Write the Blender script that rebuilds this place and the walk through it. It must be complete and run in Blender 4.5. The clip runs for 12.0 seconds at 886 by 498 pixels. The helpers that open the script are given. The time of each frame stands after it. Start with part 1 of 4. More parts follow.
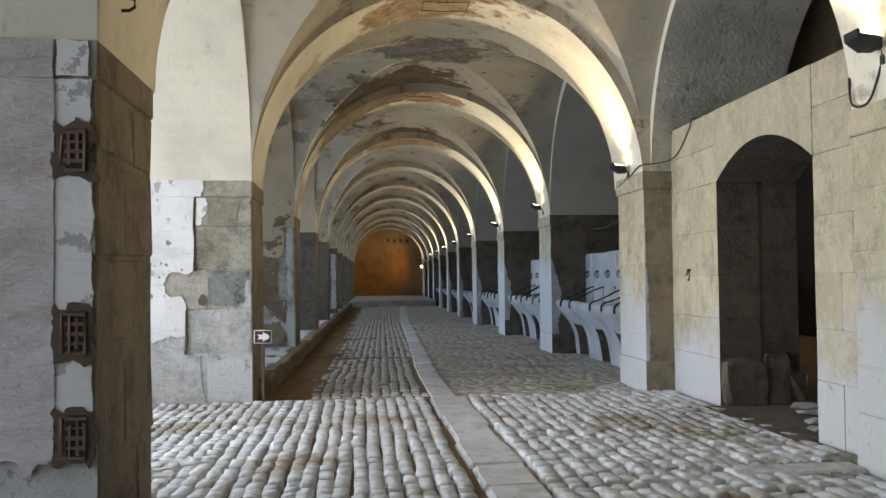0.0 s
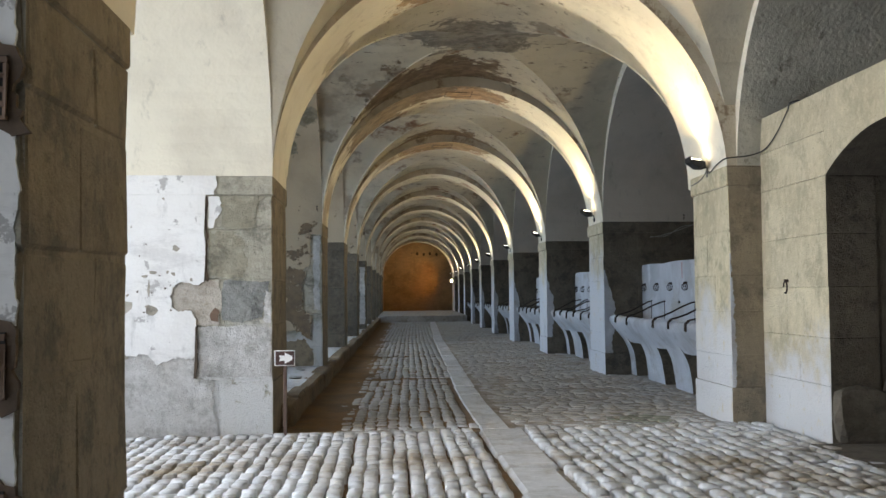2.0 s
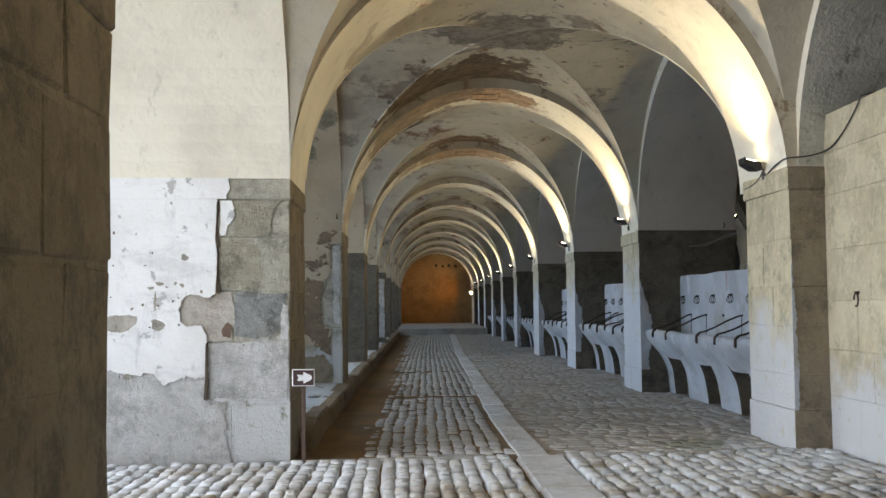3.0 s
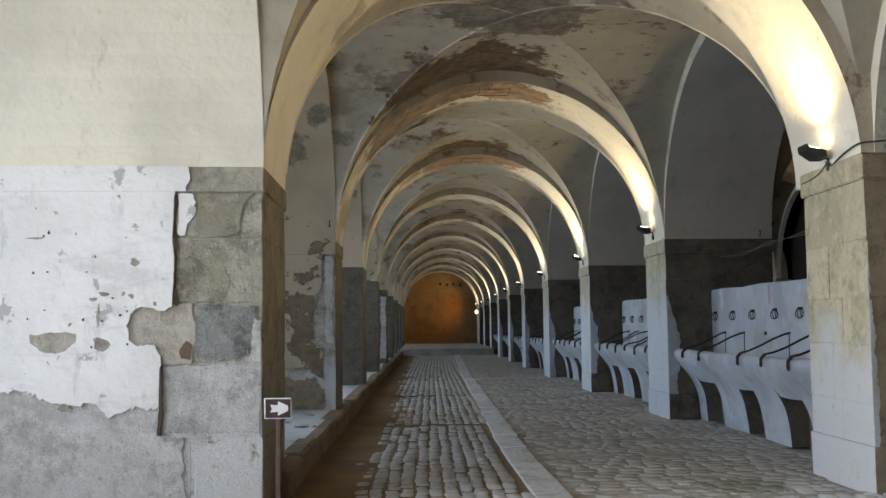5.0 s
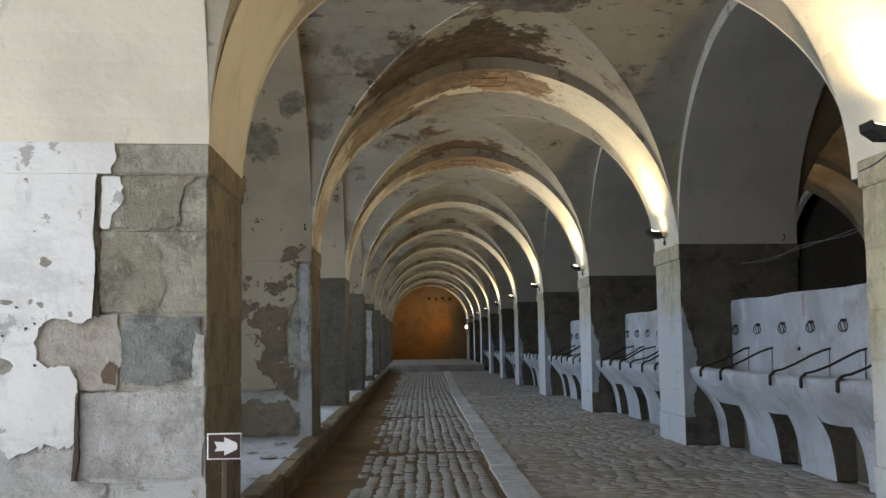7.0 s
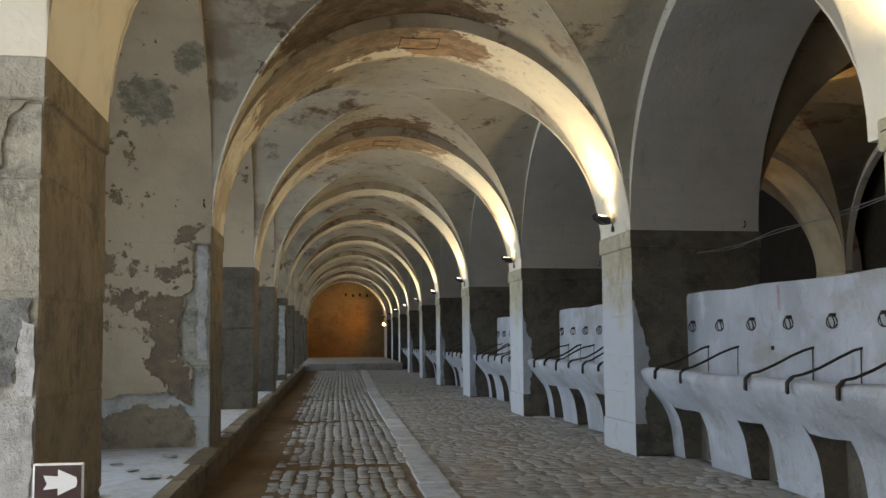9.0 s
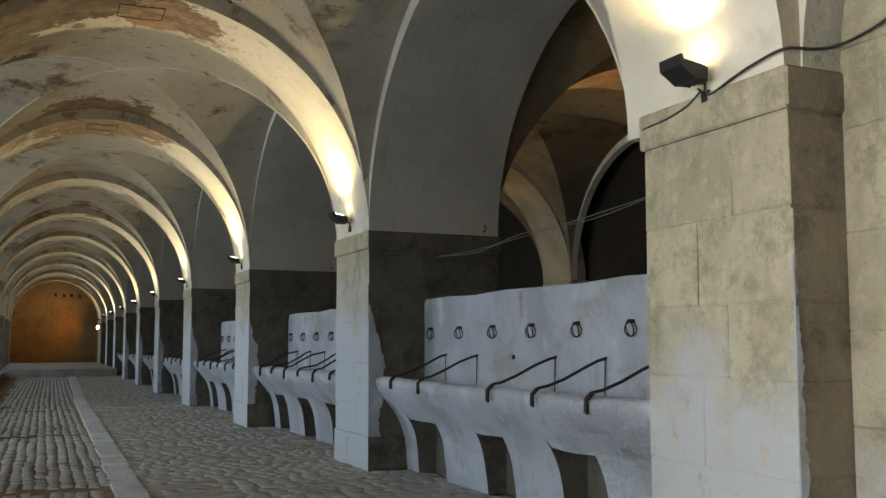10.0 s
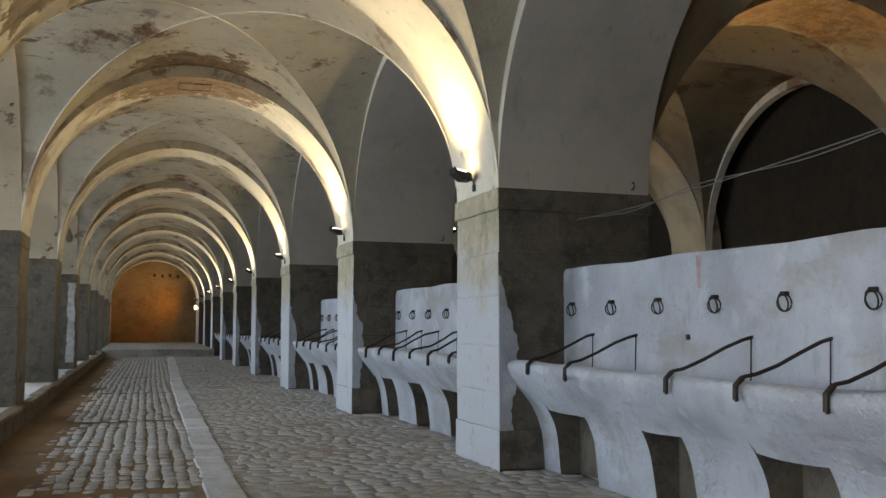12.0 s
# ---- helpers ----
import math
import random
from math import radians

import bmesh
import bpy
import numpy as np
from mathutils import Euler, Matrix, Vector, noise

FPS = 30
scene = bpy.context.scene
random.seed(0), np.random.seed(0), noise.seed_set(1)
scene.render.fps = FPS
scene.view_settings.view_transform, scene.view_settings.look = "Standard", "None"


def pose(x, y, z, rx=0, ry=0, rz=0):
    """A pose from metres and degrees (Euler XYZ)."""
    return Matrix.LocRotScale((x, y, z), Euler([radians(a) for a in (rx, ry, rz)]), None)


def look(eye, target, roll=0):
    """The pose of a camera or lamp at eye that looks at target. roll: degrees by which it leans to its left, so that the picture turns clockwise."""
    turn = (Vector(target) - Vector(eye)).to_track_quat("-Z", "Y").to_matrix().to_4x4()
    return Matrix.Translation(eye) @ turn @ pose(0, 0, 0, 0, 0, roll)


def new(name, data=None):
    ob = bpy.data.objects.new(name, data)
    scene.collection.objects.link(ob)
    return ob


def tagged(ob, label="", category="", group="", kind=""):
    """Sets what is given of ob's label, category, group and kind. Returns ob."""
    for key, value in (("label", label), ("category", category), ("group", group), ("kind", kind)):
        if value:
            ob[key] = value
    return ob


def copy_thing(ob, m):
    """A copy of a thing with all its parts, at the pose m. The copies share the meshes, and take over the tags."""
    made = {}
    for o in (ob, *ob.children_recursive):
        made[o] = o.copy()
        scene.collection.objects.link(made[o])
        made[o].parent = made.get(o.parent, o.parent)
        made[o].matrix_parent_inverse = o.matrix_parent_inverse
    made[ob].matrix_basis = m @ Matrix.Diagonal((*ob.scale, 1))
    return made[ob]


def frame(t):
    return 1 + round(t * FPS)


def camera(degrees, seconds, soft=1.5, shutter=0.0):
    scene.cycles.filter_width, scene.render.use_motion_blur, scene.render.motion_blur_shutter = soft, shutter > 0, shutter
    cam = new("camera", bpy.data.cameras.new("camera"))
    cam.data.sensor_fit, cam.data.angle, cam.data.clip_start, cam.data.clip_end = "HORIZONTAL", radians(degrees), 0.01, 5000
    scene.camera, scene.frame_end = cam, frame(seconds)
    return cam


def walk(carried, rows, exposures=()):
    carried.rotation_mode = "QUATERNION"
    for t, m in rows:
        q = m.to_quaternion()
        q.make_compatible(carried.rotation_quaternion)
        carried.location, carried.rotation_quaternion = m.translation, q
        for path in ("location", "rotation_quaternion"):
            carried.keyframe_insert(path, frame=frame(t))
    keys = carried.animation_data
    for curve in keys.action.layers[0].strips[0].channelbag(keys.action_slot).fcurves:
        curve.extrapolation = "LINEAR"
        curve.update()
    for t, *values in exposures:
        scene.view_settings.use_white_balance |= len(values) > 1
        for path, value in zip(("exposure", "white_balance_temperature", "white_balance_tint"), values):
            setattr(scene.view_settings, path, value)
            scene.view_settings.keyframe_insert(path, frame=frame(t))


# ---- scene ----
cam = camera(46.9, 12.0)
PATH = [
    (0, (-0.311, 0.102, 1.466), (-0.151, 2.095, 1.526), -0.7),
    (0.5, (-0.333, 0.537, 1.459), (-0.173, 2.53, 1.522), -0.8),
    (1, (-0.301, 1.002, 1.442), (-0.148, 2.995, 1.508), -0.6),
    (1.5, (-0.389, 1.457, 1.421), (-0.256, 3.451, 1.499), -0.7),
    (2, (-0.432, 1.922, 1.437), (-0.324, 3.917, 1.527), -0.6),
    (2.5, (-0.415, 2.381, 1.461), (-0.322, 4.377, 1.559), -0.5),
    (3, (-0.54, 2.871, 1.451), (-0.465, 4.866, 1.565), -0.6),
    (3.5, (-0.553, 3.273, 1.424), (-0.486, 5.268, 1.548), -0.6),
    (3.7, (-0.529, 3.507, 1.421), (-0.468, 5.501, 1.552), -0.5),
    (5.5, (-0.483, 4.913, 1.408), (-0.411, 6.905, 1.571), -0.8),
    (6, (-0.491, 5.291, 1.422), (-0.409, 7.282, 1.599), -0.8),
    (6.5, (-0.427, 5.731, 1.41), (-0.34, 7.721, 1.592), -0.8),
    (8.5, (-0.484, 7.543, 1.432), (-0.341, 9.53, 1.616), -0.6),
    (9, (-0.419, 7.945, 1.395), (-0.168, 9.922, 1.573), -0.5),
    (9.5, (-0.291, 8.402, 1.407), (0.242, 10.32, 1.596), 0.0),
    (10, (-0.247, 8.858, 1.416), (0.513, 10.699, 1.601), -0.1),
    (10.5, (-0.127, 9.288, 1.4), (0.669, 11.115, 1.578), -0.1),
    (11, (-0.133, 9.818, 1.381), (0.644, 11.653, 1.554), 0.1),
    (11.5, (-0.145, 10.254, 1.373), (0.486, 12.145, 1.535), 0.1),
    (12, (-0.036, 10.684, 1.373), (0.557, 12.588, 1.523), 0.1),
]
walk(cam, [(t, look(eye, target, roll)) for t, eye, target, roll in PATH],
     exposures=[(0, 0.03, 6520, 9), (1, 0.0, 6520, 9), (2, 0.09, 6520, 9), (3, 0.09, 6520, 9), (6, -0.21, 6560, 9), (8.5, 0.0, 6900, 10), (9.5, 0.03, 7050, 8), (10.3, -0.2, 7050, 6), (11, 0.0, 7050, 8), (12, 0.3, 7050, 10)])

from mathutils import geometry

# ---------------------------------------------------------------- light
world = bpy.data.worlds.new("sky")
scene.world = world
world.use_nodes = True
wn = world.node_tree.nodes
sky = wn.new("ShaderNodeTexSky")
sky.sky_type = "NISHITA"
sky.sun_disc = False
sky.sun_elevation, sky.sun_rotation = radians(48), radians(80)
world.node_tree.links.new(sky.outputs[0], wn["Background"].inputs[0])
wn["Background"].inputs[1].default_value = 0.12
sun = new("sun", bpy.data.lights.new("sun", "SUN"))
sun.data.energy, sun.data.angle, sun.data.color = 3.0, radians(0.6), (1.0, 0.94, 0.85)
sun.matrix_world = look((40, 8, 45), (0, 8, 0))

DAY_START, DAY_WIDE, DAY_WINDOW, FLOOD, AMBER = 85.0, 298.0, 126.0, 176.0, 105.0

# ---------------------------------------------------------------- plan
XL, XR, XB, XE, XO = -1.64, 3.40, 5.08, 10.00, -4.30   # nave faces, back of the arcade, far wall of the aisle, outer wall
XC = (XL + XR) / 2
SPRING, WEB, BAND, SIDE = 2.70, 2.60, 2.42, 2.46
SKEW = 0.06
PIERS = [(-0.9, 0.4), (5.55, 7.0), (12.88, 14.3)] + [(19.85 + 6.5 * k, 21.04 + 6.5 * k) for k in range(9)]
END_Y = PIERS[-1][1] + 2.2


def sk(x, y):
    return y + SKEW * (x - XC)


def drift(x, y):
    """The old walls are not quite parallel: the left one closes in slowly, the arcade leans away at the far end."""
    a, b = 0.016 * max(0.0, y - 15.0), 0.020 * max(0.0, y - 36.0)
    w = min(1.0, max(0.0, (x - XL) / (XR - XL)))
    return x + min(a, 0.85) * (1 - w) + b * w


def spot_at(x, y, z):
    return pose(drift(x, y), sk(x, y), z)


# ---------------------------------------------------------------- mesh helpers
def skewed(bm):
    for v in bm.verts:
        x, y = v.co.x, v.co.y
        v.co.x, v.co.y = drift(x, y), sk(x, y)
    return bm


def link(name, bm, material, smooth=False):
    me = bpy.data.meshes.new(name)
    bm.to_mesh(me)
    bm.free()
    if smooth:
        me.shade_smooth()
    for m in (material if isinstance(material, (list, tuple)) else [material]):
        me.materials.append(m)
    return new(name, me)


def part(name, bm, material, parent, label="", smooth=False):
    ob = link(name, bm, material, smooth)
    ob.parent = parent
    if label:
        ob["label"] = label
    return ob


def thing(name, label, category, at=None, group="", kind=""):
    ob = new(name)
    ob.empty_display_size = 0.2
    if at is not None:
        ob.matrix_world = at
    return tagged(ob, label, category, group, kind)


def box(bm, x0, x1, y0, y1, z0, z1, bevel=0.0, jitter=0.0):
    vs = [bm.verts.new((x, y, z)) for x in (x0, x1) for y in (y0, y1) for z in (z0, z1)]
    fs = [(0, 1, 3, 2), (4, 6, 7, 5), (0, 4, 5, 1), (2, 3, 7, 6), (0, 2, 6, 4), (1, 5, 7, 3)]
    made = [bm.faces.new([vs[i] for i in f]) for f in fs]
    if jitter:
        for v in vs:
            v.co += Vector([random.uniform(-jitter, jitter) for _ in range(3)])
    if bevel:
        es = list({e for f in made for e in f.edges})
        bmesh.ops.bevel(bm, geom=es, offset=bevel, segments=1, affect="EDGES")
    return bm


def boxed(*a, **k):
    return box(bmesh.new(), *a, **k)


def tube(pts, r, sides=8):
    bm = bmesh.new()
    pts = [Vector(p) for p in pts]
    rings = []
    for i, p in enumerate(pts):
        d = (pts[min(i + 1, len(pts) - 1)] - pts[max(i - 1, 0)]).normalized()
        u = d.cross(Vector((0, 0, 1)))
        if u.length < 0.05:
            u = d.cross(Vector((1, 0, 0)))
        u.normalize()
        w = d.cross(u)
        rings.append([bm.verts.new(p + r * (math.cos(2 * math.pi * k / sides) * u + math.sin(2 * math.pi * k / sides) * w)) for k in range(sides)])
    for a, b in zip(rings, rings[1:]):
        for k in range(sides):
            bm.faces.new((a[k], a[(k + 1) % sides], b[(k + 1) % sides], b[k]))
    bm.faces.new(rings[0][::-1])
    bm.faces.new(rings[-1])
    bmesh.ops.recalc_face_normals(bm, faces=bm.faces)
    return bm


def prism(outline, axis, a, b):
    """A closed outline of 2D points pulled along an axis from a to b."""
    bm = bmesh.new()

    def place(p, c):
        return {"x": (c, p[0], p[1]), "y": (p[0], c, p[1]), "z": (p[0], p[1], c)}[axis]
    lo = [bm.verts.new(place(p, a)) for p in outline]
    hi = [bm.verts.new(place(p, b)) for p in outline]
    n = len(outline)
    for i in range(n):
        bm.faces.new((lo[i], lo[(i + 1) % n], hi[(i + 1) % n], hi[i]))
    flat = [Vector((p[0], p[1], 0)) for p in outline]
    for t in geometry.tessellate_polygon([flat]):
        bm.faces.new([lo[i] for i in t])
        bm.faces.new([hi[i] for i in t])
    bmesh.ops.recalc_face_normals(bm, faces=bm.faces)
    return bm


# ---------------------------------------------------------------- materials
class Shade:
    """A small node builder on world-space position."""

    def __init__(self, name):
        self.m = bpy.data.materials.new(name)
        self.m.use_nodes = True
        self.n, self.l = self.m.node_tree.nodes, self.m.node_tree.links
        self.b = self.n["Principled BSDF"]
        self.pos = self.n.new("ShaderNodeNewGeometry").outputs["Position"]

    def noise(self, scale, detail=4, rough=0.6, squash=(1, 1, 1), shift=0.0):
        mp = self.n.new("ShaderNodeMapping")
        mp.inputs["Scale"].default_value = squash
        mp.inputs["Location"].default_value = (shift, shift * 1.7, shift * 0.6)
        self.l.new(self.pos, mp.inputs[0])
        t = self.n.new("ShaderNodeTexNoise")
        t.inputs["Scale"].default_value, t.inputs["Detail"].default_value, t.inputs["Roughness"].default_value = scale, detail, rough
        self.l.new(mp.outputs[0], t.inputs["Vector"])
        return t.outputs["Fac"]

    def ramp(self, fac, lo, hi):
        r = self.n.new("ShaderNodeMapRange")
        r.interpolation_type = "SMOOTHSTEP"
        r.inputs[1].default_value, r.inputs[2].default_value = lo, hi
        self.l.new(fac, r.inputs[0])
        return r.outputs[0]

    def axis(self, name):
        s = self.n.new("ShaderNodeSeparateXYZ")
        self.l.new(self.pos, s.inputs[0])
        return s.outputs[name]

    def math(self, op, a, b):
        q = self.n.new("ShaderNodeMath")
        q.operation = op
        for i, v in enumerate((a, b)):
            if isinstance(v, (int, float)):
                q.inputs[i].default_value = v
            else:
                self.l.new(v, q.inputs[i])
        return q.outputs[0]

    def mix(self, fac, a, b):
        q = self.n.new("ShaderNodeMix")
        q.data_type = "RGBA"
        for sock, v in ((q.inputs[0], fac), (q.inputs[6], a), (q.inputs[7], b)):
            if isinstance(v, (int, float)):
                sock.default_value = v
            elif isinstance(v, tuple):
                sock.default_value = (*v, 1)
            else:
                self.l.new(v, sock)
        return q.outputs[2]

    def blot(self, centre, radius, amount=0.5, scale=1.6, shift=0.0):
        """A ragged blot round a place."""
        d = self.n.new("ShaderNodeVectorMath")
        d.operation = "DISTANCE"
        self.l.new(self.pos, d.inputs[0])
        d.inputs[1].default_value = centre
        e = self.math("DIVIDE", d.outputs["Value"], radius)
        e = self.math("ADD", e, self.math("MULTIPLY", self.math("SUBTRACT", self.noise(scale, 7, 0.72, shift=shift), 0.5), amount * 5))
        return self.math("SUBTRACT", 1.0, self.ramp(e, 0.88, 1.0))

    def random(self):
        return self.n.new("ShaderNodeObjectInfo").outputs["Random"]

    def island(self):
        return self.n.new("ShaderNodeNewGeometry").outputs["Random Per Island"]

    def done(self, colour, rough=0.85, bumps=(), metal=0.0):
        if isinstance(colour, tuple):
            self.b.inputs["Base Color"].default_value = (*colour, 1)
        else:
            self.l.new(colour, self.b.inputs["Base Color"])
        self.b.inputs["Roughness"].default_value = rough
        self.b.inputs["Metallic"].default_value = metal
        last = None
        for h, dist in bumps:
            q = self.n.new("ShaderNodeBump")
            q.inputs["Strength"].default_value = 1.0
            q.inputs["Distance"].default_value = dist
            self.l.new(h, q.inputs["Height"])
            if last:
                self.l.new(last, q.inputs["Normal"])
            last = q.outputs[0]
        if last:
            self.l.new(last, self.b.inputs["Normal"])
        return self.m


# bare and damp blots on the vaults: place, reach, colour
BLOTS = [((0.3, 19.5, 5.1), 1.35, (0.25, 0.185, 0.13)), ((1.2, 20.5, 5.1), 0.6, (0.45, 0.30, 0.185)), ((0.9, 16.9, 5.25), 1.0, (0.42, 0.38, 0.32)), ((-0.7, 20.4, 4.6), 0.8, (0.27, 0.21, 0.15)),
         ((0.4, 13.6, 5.1), 0.8, (0.50, 0.36, 0.22)), ((-0.6, 22.6, 4.6), 0.7, (0.20, 0.18, 0.16)), ((0.9, 26.6, 5.15), 1.2, (0.33, 0.23, 0.14)), ((7.6, 20.4, 5.1), 1.2, (0.42, 0.28, 0.15))]


def vault_plaster(name="vault_plaster", light=(0.77, 0.715, 0.59), dark=(0.67, 0.62, 0.505)):
    s = Shade(name)
    c = s.mix(s.ramp(s.noise(0.7, 5), 0.4, 0.65), light, dark)
    c = s.mix(s.ramp(s.noise(0.9, 6, 0.6, shift=4), 0.61, 0.66), c, (0.42, 0.365, 0.285))
    # damp and bare brick, mostly along the crown
    crown = s.ramp(s.axis("Z"), 4.3, 5.1)
    damp = s.math("MULTIPLY", s.ramp(s.noise(0.8, 7, 0.7, shift=9), 0.55, 0.64), crown)
    c = s.mix(damp, c, (0.27, 0.15, 0.085))
    for k, (p, r, col) in enumerate(BLOTS):
        f = s.blot(p, r, 0.5, 1.6 + 0.3 * k, 3.0 * k)
        c = s.mix(f, c, s.mix(s.ramp(s.noise(5, 5, 0.7, shift=k), 0.4, 0.6), col, tuple(0.6 * q for q in col)))
    # damp on the haunches away from the arcade, drawn out along the courses
    far_side = s.math("SUBTRACT", 1.0, s.ramp(s.axis("X"), -0.9, 1.2))
    wet = s.math("MULTIPLY", s.math("MULTIPLY", s.ramp(s.noise(0.8, 6, 0.66, (1, 1, 1.6), 31), 0.46, 0.62), far_side), s.ramp(s.axis("Y"), 13.5, 17.0))
    c = s.mix(s.math("MULTIPLY", wet, 0.7), c, s.mix(s.ramp(s.noise(4, 5, 0.7, shift=33), 0.4, 0.6), (0.33, 0.265, 0.19), (0.40, 0.30, 0.21)))
    c = s.mix(s.math("MULTIPLY", s.ramp(s.noise(3, 5, 0.7, shift=2), 0.5, 0.7), 0.35), c, (0.46, 0.41, 0.33))
    streak = s.math("MULTIPLY", s.ramp(s.noise(6, 7, 0.75, (0.45, 1, 2.2), 41), 0.59, 0.63), crown)
    c = s.mix(s.math("MULTIPLY", streak, 0.85), c, (0.17, 0.125, 0.085))
    return s.done(c, 0.92, [(s.noise(1.6, 5), 0.03), (s.noise(22, 4), 0.006), (damp, 0.02)])


def cream_plaster(name="cream_plaster", base=(0.76, 0.72, 0.60), dark=(0.64, 0.60, 0.50), chips=False):
    s = Shade(name)
    c = s.mix(s.ramp(s.noise(0.9, 5), 0.4, 0.68), base, dark)
    c = s.mix(s.ramp(s.noise(5, 5, 0.7, (1, 1, 0.35), 3), 0.58, 0.75), c, tuple(0.72 * k for k in base))
    if chips:
        c = s.mix(s.ramp(s.noise(9, 2, 0.4, shift=6), 0.73, 0.76), c, (0.30, 0.27, 0.22))
        c = s.mix(s.math("MULTIPLY", s.ramp(s.noise(2.2, 7, 0.75, (0.5, 1, 1.6), 33), 0.50, 0.66), 0.45), c, tuple(0.7 * k for k in dark))
        c = s.mix(s.ramp(s.noise(26, 6, 0.75, shift=37), 0.66, 0.70), c, tuple(0.55 * k for k in dark))
        c = s.mix(s.ramp(s.noise(3.0, 6, 0.7, shift=12), 0.60, 0.63), c, tuple(0.62 * k for k in dark))
    return s.done(c, 0.9, [(s.noise(2, 4), 0.02), (s.noise(26, 4), 0.004)])


def ashlar(name, light, dark, grime, wash_lo=0.0, wash_hi=0.0, wash=(0.60, 0.60, 0.605)):
    s = Shade(name)
    c = s.mix(s.ramp(s.noise(1.7, 6, 0.65), 0.38, 0.66), light, dark)
    c = s.mix(s.math("MULTIPLY", s.random(), 0.45), c, tuple(0.7 * k for k in dark))
    c = s.mix(s.ramp(s.noise(3.2, 6, 0.75, shift=5), 0.47, 0.64), c, grime)
    c = s.mix(s.math("MULTIPLY", s.ramp(s.noise(2.6, 6, 0.7, (1, 1, 0.25), 14), 0.52, 0.72), 0.55), c, tuple(0.8 * k for k in grime))
    c = s.mix(s.math("MULTIPLY", s.ramp(s.noise(9, 8, 0.74, shift=17), 0.46, 0.68), 0.5), c, tuple(min(0.8, 1.15 * k) for k in light))
    c = s.mix(s.math("MULTIPLY", s.ramp(s.noise(20, 6, 0.75, shift=23), 0.60, 0.70), 0.65), c, tuple(0.6 * k for k in grime))
    if wash_hi:
        h = s.math("ADD", s.axis("Z"), s.math("MULTIPLY", s.math("SUBTRACT", s.noise(1.4, 6, 0.7, shift=8), 0.5), 2.2))
        f = s.math("SUBTRACT", 1.0, s.ramp(h, wash_lo, wash_hi))
        f = s.math("MULTIPLY", f, s.ramp(s.noise(6, 6, 0.75, shift=1), 0.33, 0.42))
        c = s.mix(f, c, wash)
    return s.done(c, 0.9, [(s.noise(5, 7, 0.75), 0.04), (s.noise(20, 6, 0.75, shift=17), 0.012), (s.noise(60, 4), 0.004)])


M_VAULT = vault_plaster()
# Darker, browner copy of the vault plaster: the aisle's dimness put into colour.
M_AISLE = vault_plaster("dim_stained_aisle_plaster", (0.46, 0.38, 0.25), (0.30, 0.24, 0.155))


def ring_plaster():
    """The upright faces of the arch bands: grime, plus their shade in the colour."""
    s = Shade("grimy_shaded_ring_plaster")
    c = s.mix(s.ramp(s.noise(1.1, 6, 0.65), 0.36, 0.62), (0.55, 0.49, 0.385), (0.40, 0.345, 0.26))
    c = s.mix(s.ramp(s.noise(2.2, 7, 0.75, shift=6), 0.52, 0.62), c, (0.25, 0.19, 0.13))
    return s.done(c, 0.92, [(s.noise(3, 6, 0.7), 0.03), (s.noise(25, 4), 0.006)])


M_RING = ring_plaster()
M_CREAM = cream_plaster()
M_WHITE = cream_plaster("white_limewash", (0.78, 0.78, 0.77), (0.68, 0.67, 0.66), True)


def rough_limewash():
    s = Shade("lavender_limewash")
    c = s.mix(s.ramp(s.noise(1.2, 6, 0.65), 0.38, 0.66), (0.62, 0.59, 0.58), (0.50, 0.46, 0.44))
    c = s.mix(s.math("MULTIPLY", s.ramp(s.noise(3.0, 6, 0.7, (0.5, 1, 1.8), 6), 0.52, 0.68), 0.6), c, (0.42, 0.35, 0.30))
    c = s.mix(s.ramp(s.noise(10, 2, 0.4, shift=3), 0.74, 0.77), c, (0.22, 0.18, 0.15))
    return s.done(c, 0.9, [(s.noise(3, 6, 0.65, (0.5, 1, 1.8)), 0.07), (s.noise(14, 6, 0.7), 0.012), (s.noise(50, 3), 0.003)])


M_LAVENDER = rough_limewash()


def cement():
    s = Shade("rough_cement_render")
    c = s.mix(s.ramp(s.noise(1.1, 6, 0.65), 0.38, 0.62), (0.50, 0.48, 0.41), (0.36, 0.345, 0.29))
    c = s.mix(s.ramp(s.noise(4, 6, 0.75, shift=4), 0.55, 0.68), c, (0.24, 0.225, 0.185))
    return s.done(c, 0.95, [(s.noise(3, 6, 0.7), 0.035), (s.noise(25, 5), 0.01)])


M_CEMENT = cement()
# Cement grey, kept darker than the vaults: the unlit arch soffits' shade in colour.
M_GREY = cream_plaster("shaded_cement_render", (0.49, 0.45, 0.395), (0.41, 0.375, 0.325))
M_ASH_R = ashlar("pale_ashlar", (0.66, 0.585, 0.41), (0.54, 0.47, 0.32), (0.37, 0.33, 0.22), 0.8, 1.6)
M_ASH_N = ashlar("whitewashed_ashlar", (0.62, 0.55, 0.40), (0.50, 0.44, 0.31), (0.36, 0.32, 0.22), 1.5, 2.3, (0.57, 0.59, 0.63))
M_ASH_L = ashlar("grey_ashlar", (0.50, 0.47, 0.39), (0.36, 0.34, 0.275), (0.19, 0.185, 0.15), 0.5, 1.2, (0.60, 0.60, 0.595))
# Unwashed brown stone; also carries the shade of manger recesses and doorway stones.
M_BROWN = ashlar("brown_shaded_stone", (0.17, 0.145, 0.11), (0.125, 0.105, 0.08), (0.075, 0.066, 0.054))
M_LEFTSIDE = ashlar("tan_shaded_stone", (0.33, 0.27, 0.19), (0.25, 0.205, 0.145), (0.16, 0.135, 0.10))


